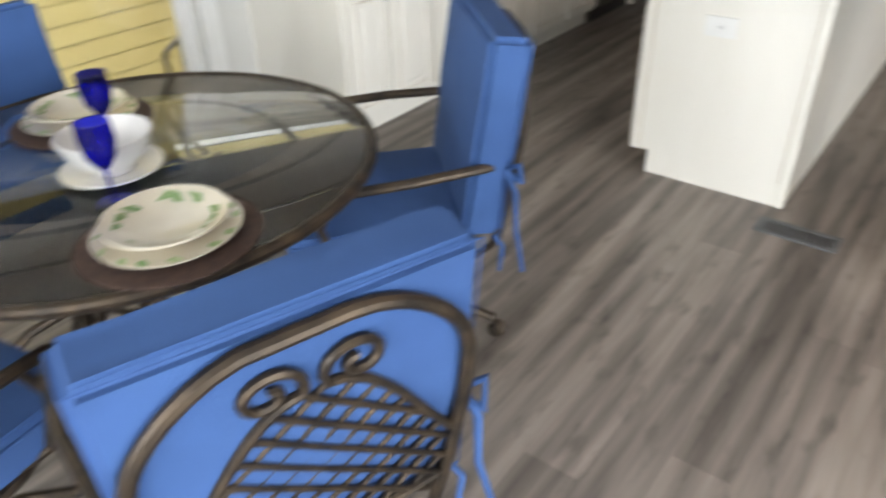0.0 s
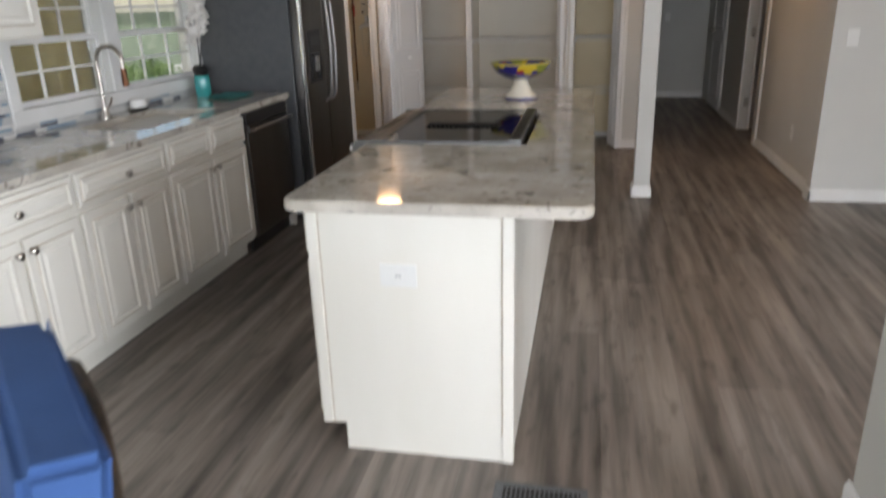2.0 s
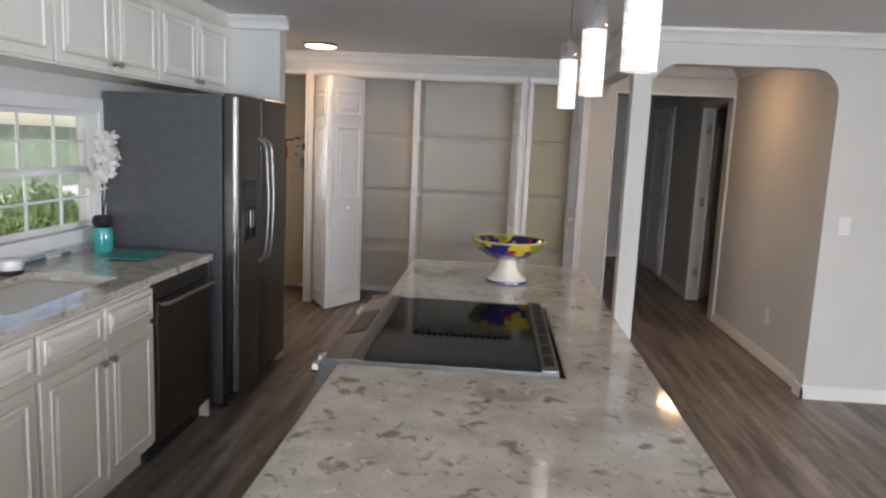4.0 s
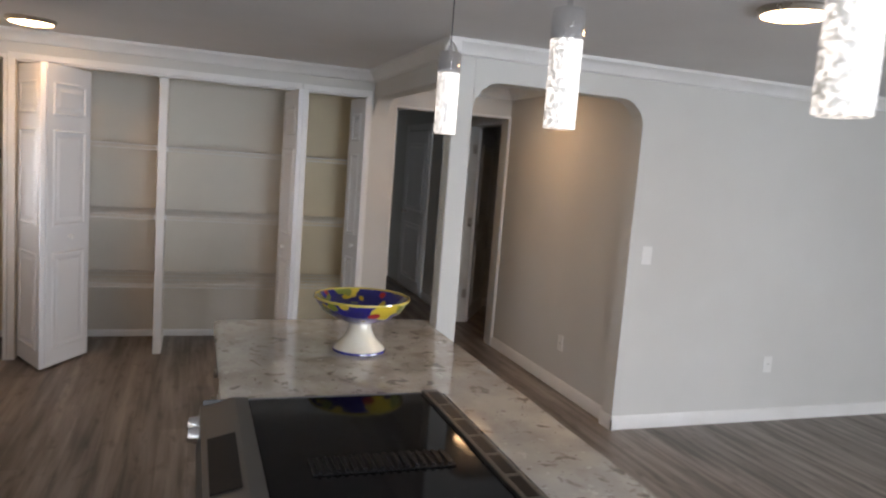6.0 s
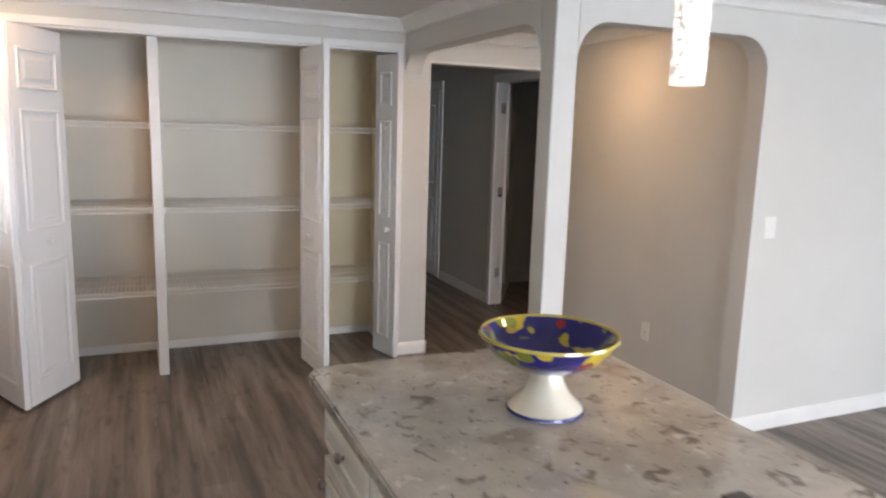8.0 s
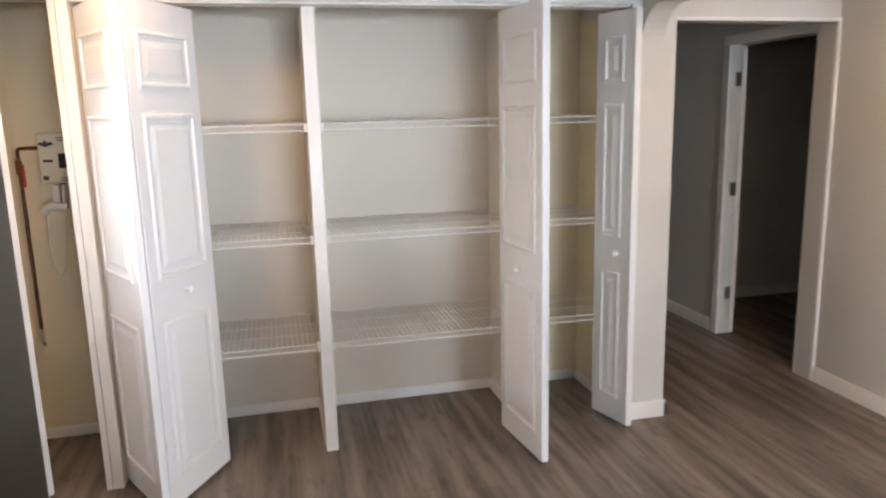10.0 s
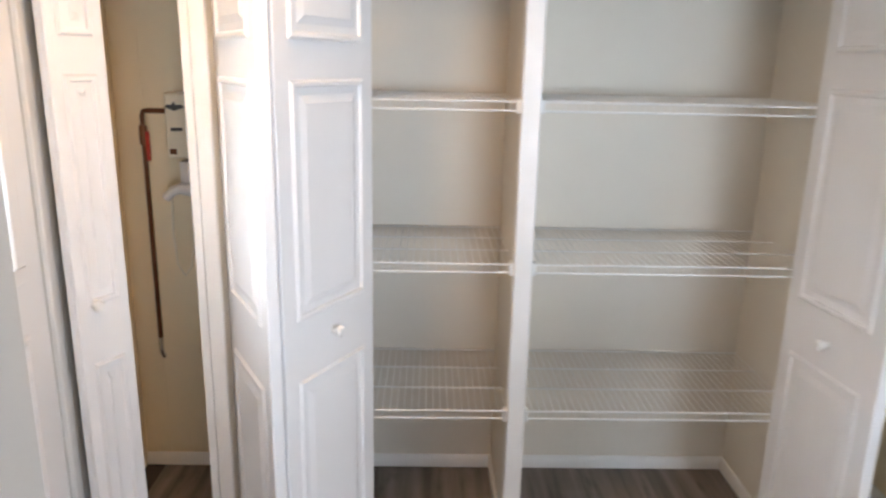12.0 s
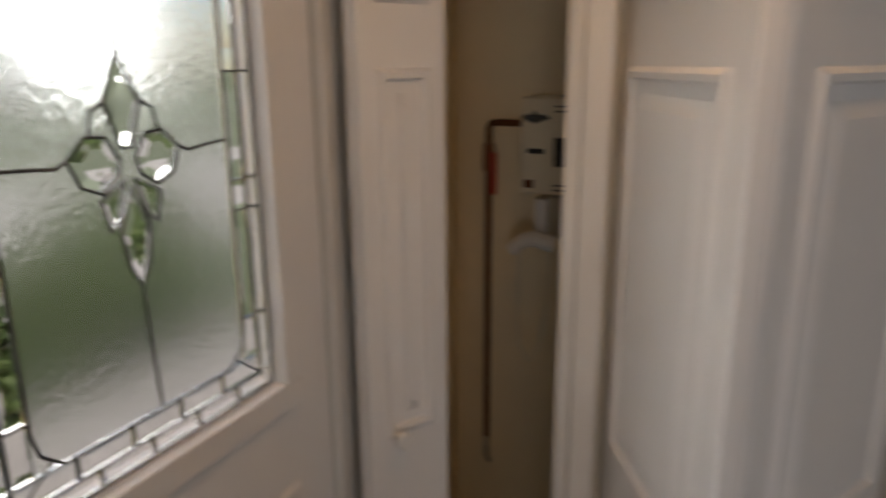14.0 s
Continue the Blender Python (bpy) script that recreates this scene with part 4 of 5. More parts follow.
part("paddle", box(0.165, 0.225, -0.022, -0.008, 1.03, 1.13, 0.006, 2), STEEL, q, "", False)
part("display", box(0.12, 0.27, -0.0082, -0.0062, 1.20, 1.26, 0), DARKGREY, q, "", False)
part("kick_grille", box(0.02, 0.88, 0.06, 0.085, 0.03, 0.085), BLACK, r, "", False)
for x in (0.06, 0.84):
    for y in (0.10, 0.68):
        part("foot", moved(lathe([(0, 0), (0.025, 0), (0.025, 0.03), (0, 0.03)], 12), pose(x, y, 0)), BLACK, r)

# island
IX0, IX1, IY0, IY1 = 2.94, 5.56, 1.64, 2.285
RX0, RX1 = 3.757, 4.615
isl = thing("kitchen_island", pose(0, 0, 0), "cream kitchen island with drawers and doors", "island")
part("body", prism([(IY0 + 0.012, 0), (IY1 - 0.075, 0), (IY1 - 0.075, 0.10), (IY1, 0.10), (IY1, 0.8775), (IY0 + 0.012, 0.8775)], "x", IX0 + 0.012, RX0 - 0.003), CREAM, isl, "", False)
part("body", prism([(IY0 + 0.012, 0), (IY1 - 0.075, 0), (IY1 - 0.075, 0.10), (IY1, 0.10), (IY1, 0.8775), (IY0 + 0.012, 0.8775)], "x", RX1 + 0.003, IX1 - 0.012), CREAM, isl, "", False)
part("back_panel", box(IX0 + 0.012, IX1 - 0.012, IY0, IY0 + 0.0115, 0, 0.8775), CREAM, isl, "", False)
part("end_panel", prism([(IY0, 0), (IY1 - 0.075, 0), (IY1 - 0.075, 0.10), (IY1, 0.10), (IY1, 0.8775), (IY0, 0.8775)], "x", IX0, IX0 + 0.0115), CREAM, isl, "", False)
part("end_panel", prism([(IY0, 0), (IY1 - 0.075, 0), (IY1 - 0.075, 0.10), (IY1, 0.10), (IY1, 0.8775), (IY0, 0.8775)], "x", IX1 - 0.0115, IX1), CREAM, isl, "", False)
part("corner_trim", box(IX0 - 0.008, IX0 + 0.03, IY0 - 0.006, IY0 + 0.030, 0, 0.8775, 0.003, 1), CREAM, isl, "", False)
part("corner_trim", box(IX0 - 0.008, IX0 - 0.0005, IY1 - 0.032, IY1 + 0.004, 0.10, 0.8775, 0.003, 1), CREAM, isl, "", False)
part("corner_trim", box(IX1 - 0.03, IX1 + 0.008, IY0 - 0.006, IY0 + 0.030, 0, 0.8775, 0.003, 1), CREAM, isl, "", False)


for y0, y1 in ((IY0 + 0.0305, IY0 + 0.0335), (IY1 - 0.0355, IY1 - 0.0325)):
    part("glaze_line", box(IX0 - 0.002, IX0 - 0.0003, y0, y1, 0.10, 0.8775), GLAZE, isl, "thin brown glaze line", False)


def island_front(u0, u1, z0, z1, knob):
    """A front on the kitchen side, which looks along +y."""
    d = front("front", -u1, -u0, z0, z1, None, (-knob[0], knob[1]))
    d.name = "drawer_front" if z1 - z0 < 0.3 else "door"
    d.matrix_world = pose(0, IY1 + 0.0006, 0, 0, 0, 180)
    d.parent = isl
    return d


for a, b in ((IX0 + 0.02, 3.34), (3.36, RX0 - 0.015), (RX1 + 0.015, 5.07), (5.09, IX1 - 0.02)):
    island_front(a, b, 0.715, 0.855, ((a + b) / 2, 0.785))
    island_front(a, b, 0.125, 0.690, (b - 0.04, 0.62))

out = rounded(2.85, 5.655, 1.405, 2.335, 0.055)
notch = [(RX1 + 0.013, 2.335), (RX1 + 0.013, 1.672), (RX0 - 0.013, 1.672), (RX0 - 0.013, 2.335)]
bm = prism(out[:7] + notch + out[7:], "z", 0.878, 0.914)
bmesh.ops.bevel(bm, geom=[e for e in bm.edges if abs(e.verts[0].co.z - e.verts[1].co.z) < 1e-5], offset=0.006, segments=2, affect="EDGES")
tagged(part("island_top", bm, GRANITE, None, "", False), "polished mottled beige granite island top with rounded corners", "worktop")

# range set into the island, controls to the kitchen side
g = thing("range", pose(0, 0, 0), "stainless slide-in range with black glass cooktop", "range")
part("body", box(RX0, RX1, 1.70, IY1 + 0.01, 0.06, 0.877), DARKSTEEL, g, "", False)
part("kick_plate", box(RX0 + 0.01, RX1 - 0.01, 1.72, IY1 - 0.05, 0.0, 0.06), BLACK, g, "", False)
part("cooktop", box(RX0 - 0.005, RX1 + 0.005, 1.745, 2.262, 0.878, 0.922, 0.002, 1), BLACKGLASS, g, "black ceramic glass cooktop", False)
part("side_rail", box(RX0 - 0.010, RX0 - 0.0055, 1.70, 2.385, 0.878, 0.925, 0.001, 1), RANGESTEEL, g, "", False)
part("side_rail", box(RX1 + 0.0055, RX1 + 0.010, 1.70, 2.385, 0.878, 0.925, 0.001, 1), RANGESTEEL, g, "", False)
gr = part("downdraft_grille", box(4.10, 4.19, 1.82, 2.16, 0.9222, 0.926, 0.002, 1), MATTBLACK, g, "slotted black downdraft grille", False)
for k in range(16):
    y = 1.832 + k * 0.0205
    part("slat", box(4.105, 4.185, y, y + 0.009, 0.9262, 0.932, 0.001, 1), MATTBLACK, gr, "", False)
vb = part("rear_vent", box(RX0 - 0.012, RX1 + 0.012, 1.692, 1.744, 0.878, 0.932, 0.005, 2), RANGESTEEL, g, "raised steel vent bar with slots", False)
for k in range(7):
    x = RX0 + 0.03 + k * 0.118
    part("slot", box(x, x + 0.100, 1.702, 1.732, 0.9322, 0.9330, 0), MATTBLACK, vb, "", False)
cp = part("control_panel", prism([(2.264, 0.878), (2.264, 0.926), (2.30, 0.930), (2.392, 0.908), (2.402, 0.845), (2.30, 0.845), (2.30, 0.878)], "x", RX0 - 0.012, RX1 + 0.012), RANGESTEEL, g, "sloping stainless control panel", False)
dsp = part("display", box(-0.15, 0.15, -0.034, 0.034, 0, 0.002), MATTBLACK, cp, "black touch display", False)
dsp.matrix_local = pose((RX0 + RX1) / 2 + 0.03, 2.345, 0.9205, -13.5, 0, 0)
for x in (RX0 + 0.05, RX0 + 0.125, RX1 - 0.125, RX1 - 0.05):
    part("control_knob", moved(lathe([(0, 0), (0.024, 0), (0.022, 0.008), (0.019, 0.022), (0.016, 0.028), (0, 0.029)], 20), pose(x, 2.396, 0.876, -82, 0, 0)), CHROME, cp, "polished chrome knob")
od = part("oven_door", box(RX0 + 0.004, RX1 - 0.004, IY1 + 0.011, IY1 + 0.045, 0.22, 0.835, 0.006, 2), RANGESTEEL, g, "", False)
part("oven_window", box(RX0 + 0.12, RX1 - 0.12, IY1 + 0.0452, IY1 + 0.047, 0.36, 0.66, 0), BLACKGLASS, od, "", False)
part("oven_handle", tube([(RX0 + 0.05, IY1 + 0.045, 0.765), (RX0 + 0.05, IY1 + 0.085, 0.772), (RX0 + 0.08, IY1 + 0.095, 0.775), (RX1 - 0.08, IY1 + 0.095, 0.775), (RX1 - 0.05, IY1 + 0.085, 0.772), (RX1 - 0.05, IY1 + 0.045, 0.765)], 0.012, 10), CHROME, od, "bar handle")
part("drawer", box(RX0 + 0.004, RX1 - 0.004, IY1 + 0.011, IY1 + 0.04, 0.07, 0.21, 0.005, 2), RANGESTEEL, g, "", False)


def painted_bowl_material():
    """Glaze with blots of blue, yellow, green and red."""
    m = mat("painted_glaze", (0.012, 0.011, 0.12), (0.02, 0.014, 0.18), rough=0.14, scale=9, coat=0.6)
    n, l = m.node_tree.nodes, m.node_tree.links
    p = n["Principled BSDF"]
    co = [k for k in n if k.type == "TEX_COORD"][0]
    out = p.inputs["Base Color"].links[0].from_socket
    for shift, lo, colour in ((0.0, 0.56, (0.50, 0.36, 0.025)), (3.7, 0.60, (0.17, 0.19, 0.02)), (7.9, 0.66, (0.28, 0.015, 0.015))):
        mp, t, r, mix = n.new("ShaderNodeMapping"), n.new("ShaderNodeTexNoise"), n.new("ShaderNodeMapRange"), n.new("ShaderNodeMix")
        mp.inputs["Location"].default_value = (shift, shift * 1.7, shift * 0.6)
        t.inputs["Scale"].default_value, t.inputs["Detail"].default_value = 14, 1.0
        l.new(co.outputs["Object"], mp.inputs[0])
        l.new(mp.outputs[0], t.inputs["Vector"])
        r.inputs["From Min"].default_value, r.inputs["From Max"].default_value = lo, lo + 0.02
        l.new(t.outputs["Fac"], r.inputs["Value"])
        mix.data_type = "RGBA"
        l.new(r.outputs[0], mix.inputs["Factor"])
        l.new(out, mix.inputs["A"])
        mix.inputs["B"].default_value = (*colour, 1)
        out = mix.outputs["Result"]
    l.new(out, p.inputs["Base Color"])
    return m


YELLOW = mat("yellow_glaze", (0.50, 0.39, 0.06), (0.42, 0.32, 0.04), rough=0.15, scale=20, coat=0.5)
NAVY = mat("navy_glaze", (0.02, 0.02, 0.16), (0.03, 0.025, 0.20), rough=0.15, scale=20, coat=0.5)
b = thing("fruit_bowl", pose(5.15, 1.825, 0.9145) @ Matrix.Diagonal((1.13, 1.13, 1.0, 1.0)), "painted ceramic pedestal bowl with lemons, blue and yellow", "bowl")
part("foot", lathe([(0, 0), (0.085, 0), (0.086, 0.010), (0.075, 0.025), (0.052, 0.05), (0.038, 0.085), (0.036, 0.105), (0, 0.105)], 40), CERAMIC, b, "cream flared foot")
part("foot_rim", lathe([(0.0862, 0.001), (0.089, 0.003), (0.088, 0.010), (0.0865, 0.011)], 40), NAVY, b, "dark blue foot line")
part("dish", lathe([(0, 0.1052), (0.04, 0.1052), (0.09, 0.125), (0.13, 0.155), (0.150, 0.188), (0.154, 0.200), (0.149, 0.201), (0.142, 0.190), (0.122, 0.162), (0.085, 0.134), (0.04, 0.115), (0, 0.112)], 48), painted_bowl_material(), b, "painted with lemons and leaves on blue")
part("rim", lathe([(0.1495, 0.2005), (0.152, 0.206), (0.157, 0.206), (0.158, 0.200), (0.1548, 0.197)], 48), YELLOW, b, "yellow rim")


def pendant(x, label):
    p = thing("pendant_lamp", pose(x, 1.615, 1.732), label, "lamp", "pendant lamps over the island")
    part("shade", lathe([(0, 0), (0.036, 0), (0.038, 0.003), (0.038, 0.205), (0, 0.205)], 32), PENDANT, p, "lit clear bubbled acrylic cylinder")
    part("cap", lathe([(0, 0.2055), (0.039, 0.2055), (0.039, 0.272), (0.036, 0.277), (0.008, 0.279), (0.006, 0.30), (0, 0.30)], 32), CHROME, p, "polished nickel cap")
    part("cord", tube([(0, 0, 0.29), (0, 0, TOP - 1.732 - 0.018)], 0.0022, 6), BLACK, p)
    part("canopy", moved(lathe([(0, 0), (0.05, 0), (0.06, 0.006), (0.06, 0.0175), (0, 0.0175)], 28), pose(0, 0, TOP - 1.732 - 0.018)), CHROME, p)
    return p


for x in (3.35, 4.14, 4.965):
    pendant(x, "lit cylinder pendant lamp with nickel cap over the island")


def downlight(x, y, label="round flush ceiling light, lit warm"):
    p = thing("ceiling_light", pose(x, y, TOP), label, "lamp", "flush ceiling lights")
    part("frame", lathe([(0.142, -0.0005), (0.146, -0.010), (0.138, -0.024), (0.124, -0.027), (0.122, -0.014), (0.124, -0.0005)], 44), NICKEL, p, "brushed metal ring")
    part("diffuser", lathe([(0, -0.038), (0.06, -0.036), (0.10, -0.031), (0.1215, -0.022), (0.1215, -0.006), (0, -0.006)], 44), LED, p, "glowing white diffuser")
    return p


for x, y in ((7.71, 3.40), (4.84, 0.27), (7.46, 0.35), (2.2, 0.25)):
    downlight(x, y)

# vase with orchids, cloth, small things on the worktop
v = thing("vase", pose(5.30, 3.93, 0.914), "turquoise vase with white artificial orchids", "vase")
part("pot", lathe([(0, 0), (0.045, 0), (0.050, 0.02), (0.052, 0.10), (0.047, 0.125), (0.05, 0.135), (0.044, 0.135), (0.042, 0.12), (0, 0.115)], 28), TURQ, v)
part("fern", moved(lathe([(0, 0), (0.04, 0.01), (0.055, 0.04), (0.04, 0.07), (0, 0.075)], 12), pose(0, 0, 0.125)), BLACK, v, "dark moss")
rng = random.Random(11)
for k in range(3):
    dx, dy = (-0.02, 0.01, 0.03)[k], (-0.02, 0.0, -0.03)[k]
    part("stem", tube([(0, 0, 0.15), (dx * 0.4, dy * 0.5, 0.30), (dx, dy, 0.46 + 0.05 * k)], 0.004, 6), BLACK, v)
for k in range(44):
    a, hgt = rng.random() * 6.28, 0.34 + rng.random() * 0.26
    rr = 0.015 + rng.random() * 0.06
    own = bmesh.new()
    for q in range(5):
        t = q * 2 * math.pi / 5
        c = own.verts.new((0, 0, 0))
        p1 = own.verts.new((0.030 * math.cos(t - 0.5), 0.030 * math.sin(t - 0.5), 0.008))
        p2 = own.verts.new((0.046 * math.cos(t), 0.046 * math.sin(t), 0.015))
        p3 = own.verts.new((0.030 * math.cos(t + 0.5), 0.030 * math.sin(t + 0.5), 0.008))
        own.faces.new((c, p1, p2, p3))
    part("blossom", moved(own, pose(rr * math.cos(a), rr * math.sin(a) - 0.02, hgt, rng.uniform(40, 140), rng.uniform(-60, 60), rng.uniform(0, 360))), PETAL, v, "", False)
c = bmesh.new()
N = 14
gridv = [[c.verts.new((5.10 + 0.30 * i / N + 0.02 * noise.noise((i * 0.3, j * 0.4, 2)), 3.62 + 0.20 * j / N + 0.02 * noise.noise((i * 0.3, j * 0.4, 5)), 0.9185 + 0.008 * (1 + noise.noise((i * 0.5, j * 0.5, 1))))) for j in range(N + 1)] for i in range(N + 1)]
for i in range(N):
    for j in range(N):
        c.faces.new((gridv[i][j], gridv[i + 1][j], gridv[i + 1][j + 1], gridv[i][j + 1]))
ret = bmesh.ops.extrude_face_region(c, geom=c.faces[:])
bmesh.ops.translate(c, vec=(0, 0, -0.004), verts=[e for e in ret["geom"] if isinstance(e, bmesh.types.BMVert)])
bmesh.ops.recalc_face_normals(c, faces=c.faces[:])
tagged(part("dish_cloth", c, TURQCLOTH, None), "crumpled turquoise dish cloth on the worktop", "cloth")
d = thing("soap_pump", pose(2.98, 3.80, 0.914), "glass soap pump on a white tray", "soap pump")
part("tray", box(-0.09, 0.09, -0.055, 0.055, 0, 0.014, 0.005, 2), MUG, d, "white tray", False)
part("bottle", moved(lathe([(0, 0), (0.032, 0), (0.033, 0.09), (0.012, 0.11), (0.012, 0.125), (0, 0.125)], 20), pose(-0.02, 0, 0.0145)), PANE, d, "clear bottle")
part("pump", tube([(-0.02, 0, 0.135), (-0.02, 0, 0.175), (-0.055, -0.005, 0.18)], 0.006, 8), CHROME, d)

# plates, switches, vent


def wall_plate(m, w, h, label, kind):
    """A cover plate that looks along its own -y."""
    p = thing("outlet" if kind == "outlet" else "light_switch", m, label, kind)
    part("cover", box(-w / 2, w / 2, -0.006, 0, -h / 2, h / 2, 0.002, 2), PLATEW, p, "", False)
    n = max(1, round(max(w, h) / 0.06) - 1)
    for k in range(n):
        o = (k - (n - 1) / 2) * 0.042
        x, z = (o, 0) if w > h else (0, o)
        f = part("socket" if kind == "outlet" else "rocker", box(x - 0.016, x + 0.016, -0.008, -0.0062, z - 0.014, z + 0.014, 0.001, 1), PLATEW, p, "", False)
        if kind == "outlet":
            for s in (-0.006, 0.006):
                part("slot", box(x + s - 0.0012, x + s + 0.0012, -0.0084, -0.0081, z - 0.005, z + 0.005), BLACK, f, "", False)
    return p


wall_plate(pose(IX0 - 0.0005, 1.997, 0.655, 0, 0, -90), 0.118, 0.074, "white double outlet on the island end", "outlet")
wall_plate(pose(LIVE_X - 0.0005, -0.31, 1.15, 0, 0, -90), 0.072, 0.116, "white light switch on the living room wall", "switch")
wall_plate(pose(LIVE_X - 0.0005, -1.41, 0.41, 0, 0, -90), 0.072, 0.116, "pale outlet low on the living room wall", "outlet")
wall_plate(pose(7.22, -0.2195, 0.36, 0, 0, 180), 0.072, 0.116, "white outlet low on the hall wall", "outlet")
wall_plate(pose(2.4995, 0.575, 0.335, 0, 0, -90), 0.072, 0.116, "white outlet low on the pillar", "outlet")
wall_plate(pose(12.2495, 0.35, 1.15, 0, 0, -90), 0.072, 0.116, "white switch on the far room wall", "switch")

v = thing("floor_register", pose(2.775, 1.535, 0.0005), "dark grey slotted metal floor register", "floor vent")
VW, VL = 0.058, 0.145
bm = None
for q in ((-VW, -VW + 0.02, -VL, VL), (VW - 0.02, VW, -VL, VL), (-VW + 0.02, VW - 0.02, -VL, -VL + 0.022), (-VW + 0.02, VW - 0.02, VL - 0.022, VL)):
    bm = box(q[0], q[1], q[2], q[3], 0, 0.006, 0.0015, 1, bm)
part("frame", bm, REGISTER, v, "", False)
part("well", box(-VW + 0.02, VW - 0.02, -VL + 0.022, VL - 0.022, 0.0002, 0.001), BLACK, v, "", False)
for k in range(17):
    y = -VL + 0.027 + k * 0.0147
    part("slat", box(-VW + 0.02, VW - 0.02, y, y + 0.0055, 0.001, 0.0052), REGISTER, v, "", False)

# wire shelves


def wire_shelf(y0, y1, z, x0, group):
    s = thing("wire_shelf", pose(x0, y0, z), "white coated wire closet shelf", "shelf", group)
    w, d = y1 - y0, BACK_X - 0.004 - x0
    for x, dz in ((0.0, 0.0), (0.0, -0.028), (d * 0.33, 0.0), (d * 0.66, 0.0), (d - 0.004, 0.0)):
        part("long_wire", tube([(x, 0.002, dz), (x, w - 0.002, dz)], 0.0036, 6), WIRE, s)
    bm = bmesh.new()
    n = int(w / 0.0254)
    for k in range(n + 1):
        y = 0.012 + (w - 0.024) * k / n
        tube([(0.0, y, -0.028), (0.001, y, 0.003), (0.012, y, 0.0045), (d - 0.004, y, 0.0045)], 0.0011, 4, bm)
    tagged(part("wire_deck", bm, WIRE, s), kind="stuff")
    for y in (0.002, w - 0.002):
        part("end_clip", box(-0.012, 0.022, y - 0.001 if y < 0.1 else y - 0.021, y + 0.021 if y < 0.1 else y + 0.001, -0.036, 0.008, 0.003, 1), WIRE, s, "white plastic end bracket", False)
    return s


for z in (0.548, 1.075, 1.597):
    wire_shelf(2.677, 3.598, z, 8.40, "wire shelves in the pantry closet")
    wire_shelf(1.657, 2.633, z, 8.40, "wire shelves in the pantry closet")
    wire_shelf(1.106, 1.598, z, 8.46, "wire shelves in the narrow closet")

# tankless heater in its closet
HX = 8.80
h = thing("water_heater", pose(HX, 3.925, 1.348), "small ivory wall-mounted water heater", "water heater")
part("case", box(0, BACK_X - HX - 0.001, -0.14, 0.0, 0, 0.235, 0.010, 3), IVORY, h)
part("emblem", prism([(-0.075, 0.185), (-0.06, 0.195), (-0.045, 0.193), (-0.035, 0.205), (-0.025, 0.193), (-0.010, 0.195), (0.0, 0.185), (-0.035, 0.172)], "x", -0.0015, -0.0002), DARKGREY, h, "dark winged emblem", False)
part("slot", box(-0.0012, 0, -0.060, -0.018, 0.10, 0.112), BLACK, h, "", False)
part("display", box(-0.0012, 0, -0.125, -0.085, 0.07, 0.14), BLACK, h, "black display window", False)
for z in (0.200, 0.212, 0.010, 0.022):
    part("vent_slot", box(-0.0012, 0, -0.125, -0.085, z, z + 0.004), DARKGREY, h, "", False)
part("badge", box(-0.0012, 0, -0.035, -0.010, 0.015, 0.035), COPPER, h, "", False)
p = thing("water_pipe", pose(0, 0, 0), "tarnished copper pipe with red valve", "pipe")
PX = HX + 0.06
part("pipe", tube([(PX, 3.923, 1.515), (PX, 4.013, 1.515), (PX, 4.025, 1.512), (PX, 4.031, 1.500), (PX, 4.031, 0.62)], 0.009, 10), COPPER, p)
part("valve", tube([(PX, 4.031, 1.46), (PX, 4.031, 1.39)], 0.015, 10), COPPER, p)
part("valve_handle", box(PX - 0.02, PX - 0.005, 4.006, 4.018, 1.33, 1.44, 0.004, 2), RED, p, "red lever handle", False)
part("stub", tube([(PX, 4.031, 0.62), (PX, 4.031, 0.56), (PX + 0.02, 4.031, 0.53)], 0.010, 10), CHROME, p)
s = thing("hand_shower", pose(0, 0, 0), "white hand shower on a coiled hose", "hand shower")
part("head", tube([(HX - 0.02, 3.935, 1.205), (HX - 0.03, 3.905, 1.232), (HX - 0.03, 3.875, 1.242), (HX - 0.02, 3.825, 1.228)], 0.017, 10, None, False, 1.3), MUG, s)
part("bracket", box(HX + 0.0, BACK_X - 0.001, 3.855, 3.885, 1.21, 1.336, 0.004, 2), MUG, s, "", False)
part("hose", tube([(HX - 0.01, 3.918, 1.20), (HX, 3.926, 1.06), (HX + 0.01, 3.922, 0.94), (HX + 0.02, 3.90, 0.89), (HX + 0.02, 3.872, 0.93), (HX + 0.02, 3.852, 1.06), (HX + 0.02, 3.842, 1.337)], 0.0048, 8), IVORY, s, "pale coiled hose")

# ---- dining corner ----
TC = Vector((0.95, 2.68))
t = thing("dining_table", pose(TC.x, TC.y, 0), "round glass dining table on a bronze scroll base", "table")
top = part("tabletop", lathe([(0, 0.728), (0.545, 0.728), (0.550, 0.731), (0.550, 0.737), (0.545, 0.740), (0, 0.740)], 72), TABLEGLASS, t, "greenish clear glass top")
top.visible_shadow = False
part("rim", tube([(0.562 * math.cos(a * math.pi / 36), 0.562 * math.sin(a * math.pi / 36), 0.728) for a in range(72)], 0.014, 10, None, True), BRONZE, t, "dark bronze rim")
part("inner_ring", tube([(0.36 * math.cos(a * math.pi / 28), 0.36 * math.sin(a * math.pi / 28), 0.705) for a in range(56)], 0.010, 8, None, True), BRONZE, t)
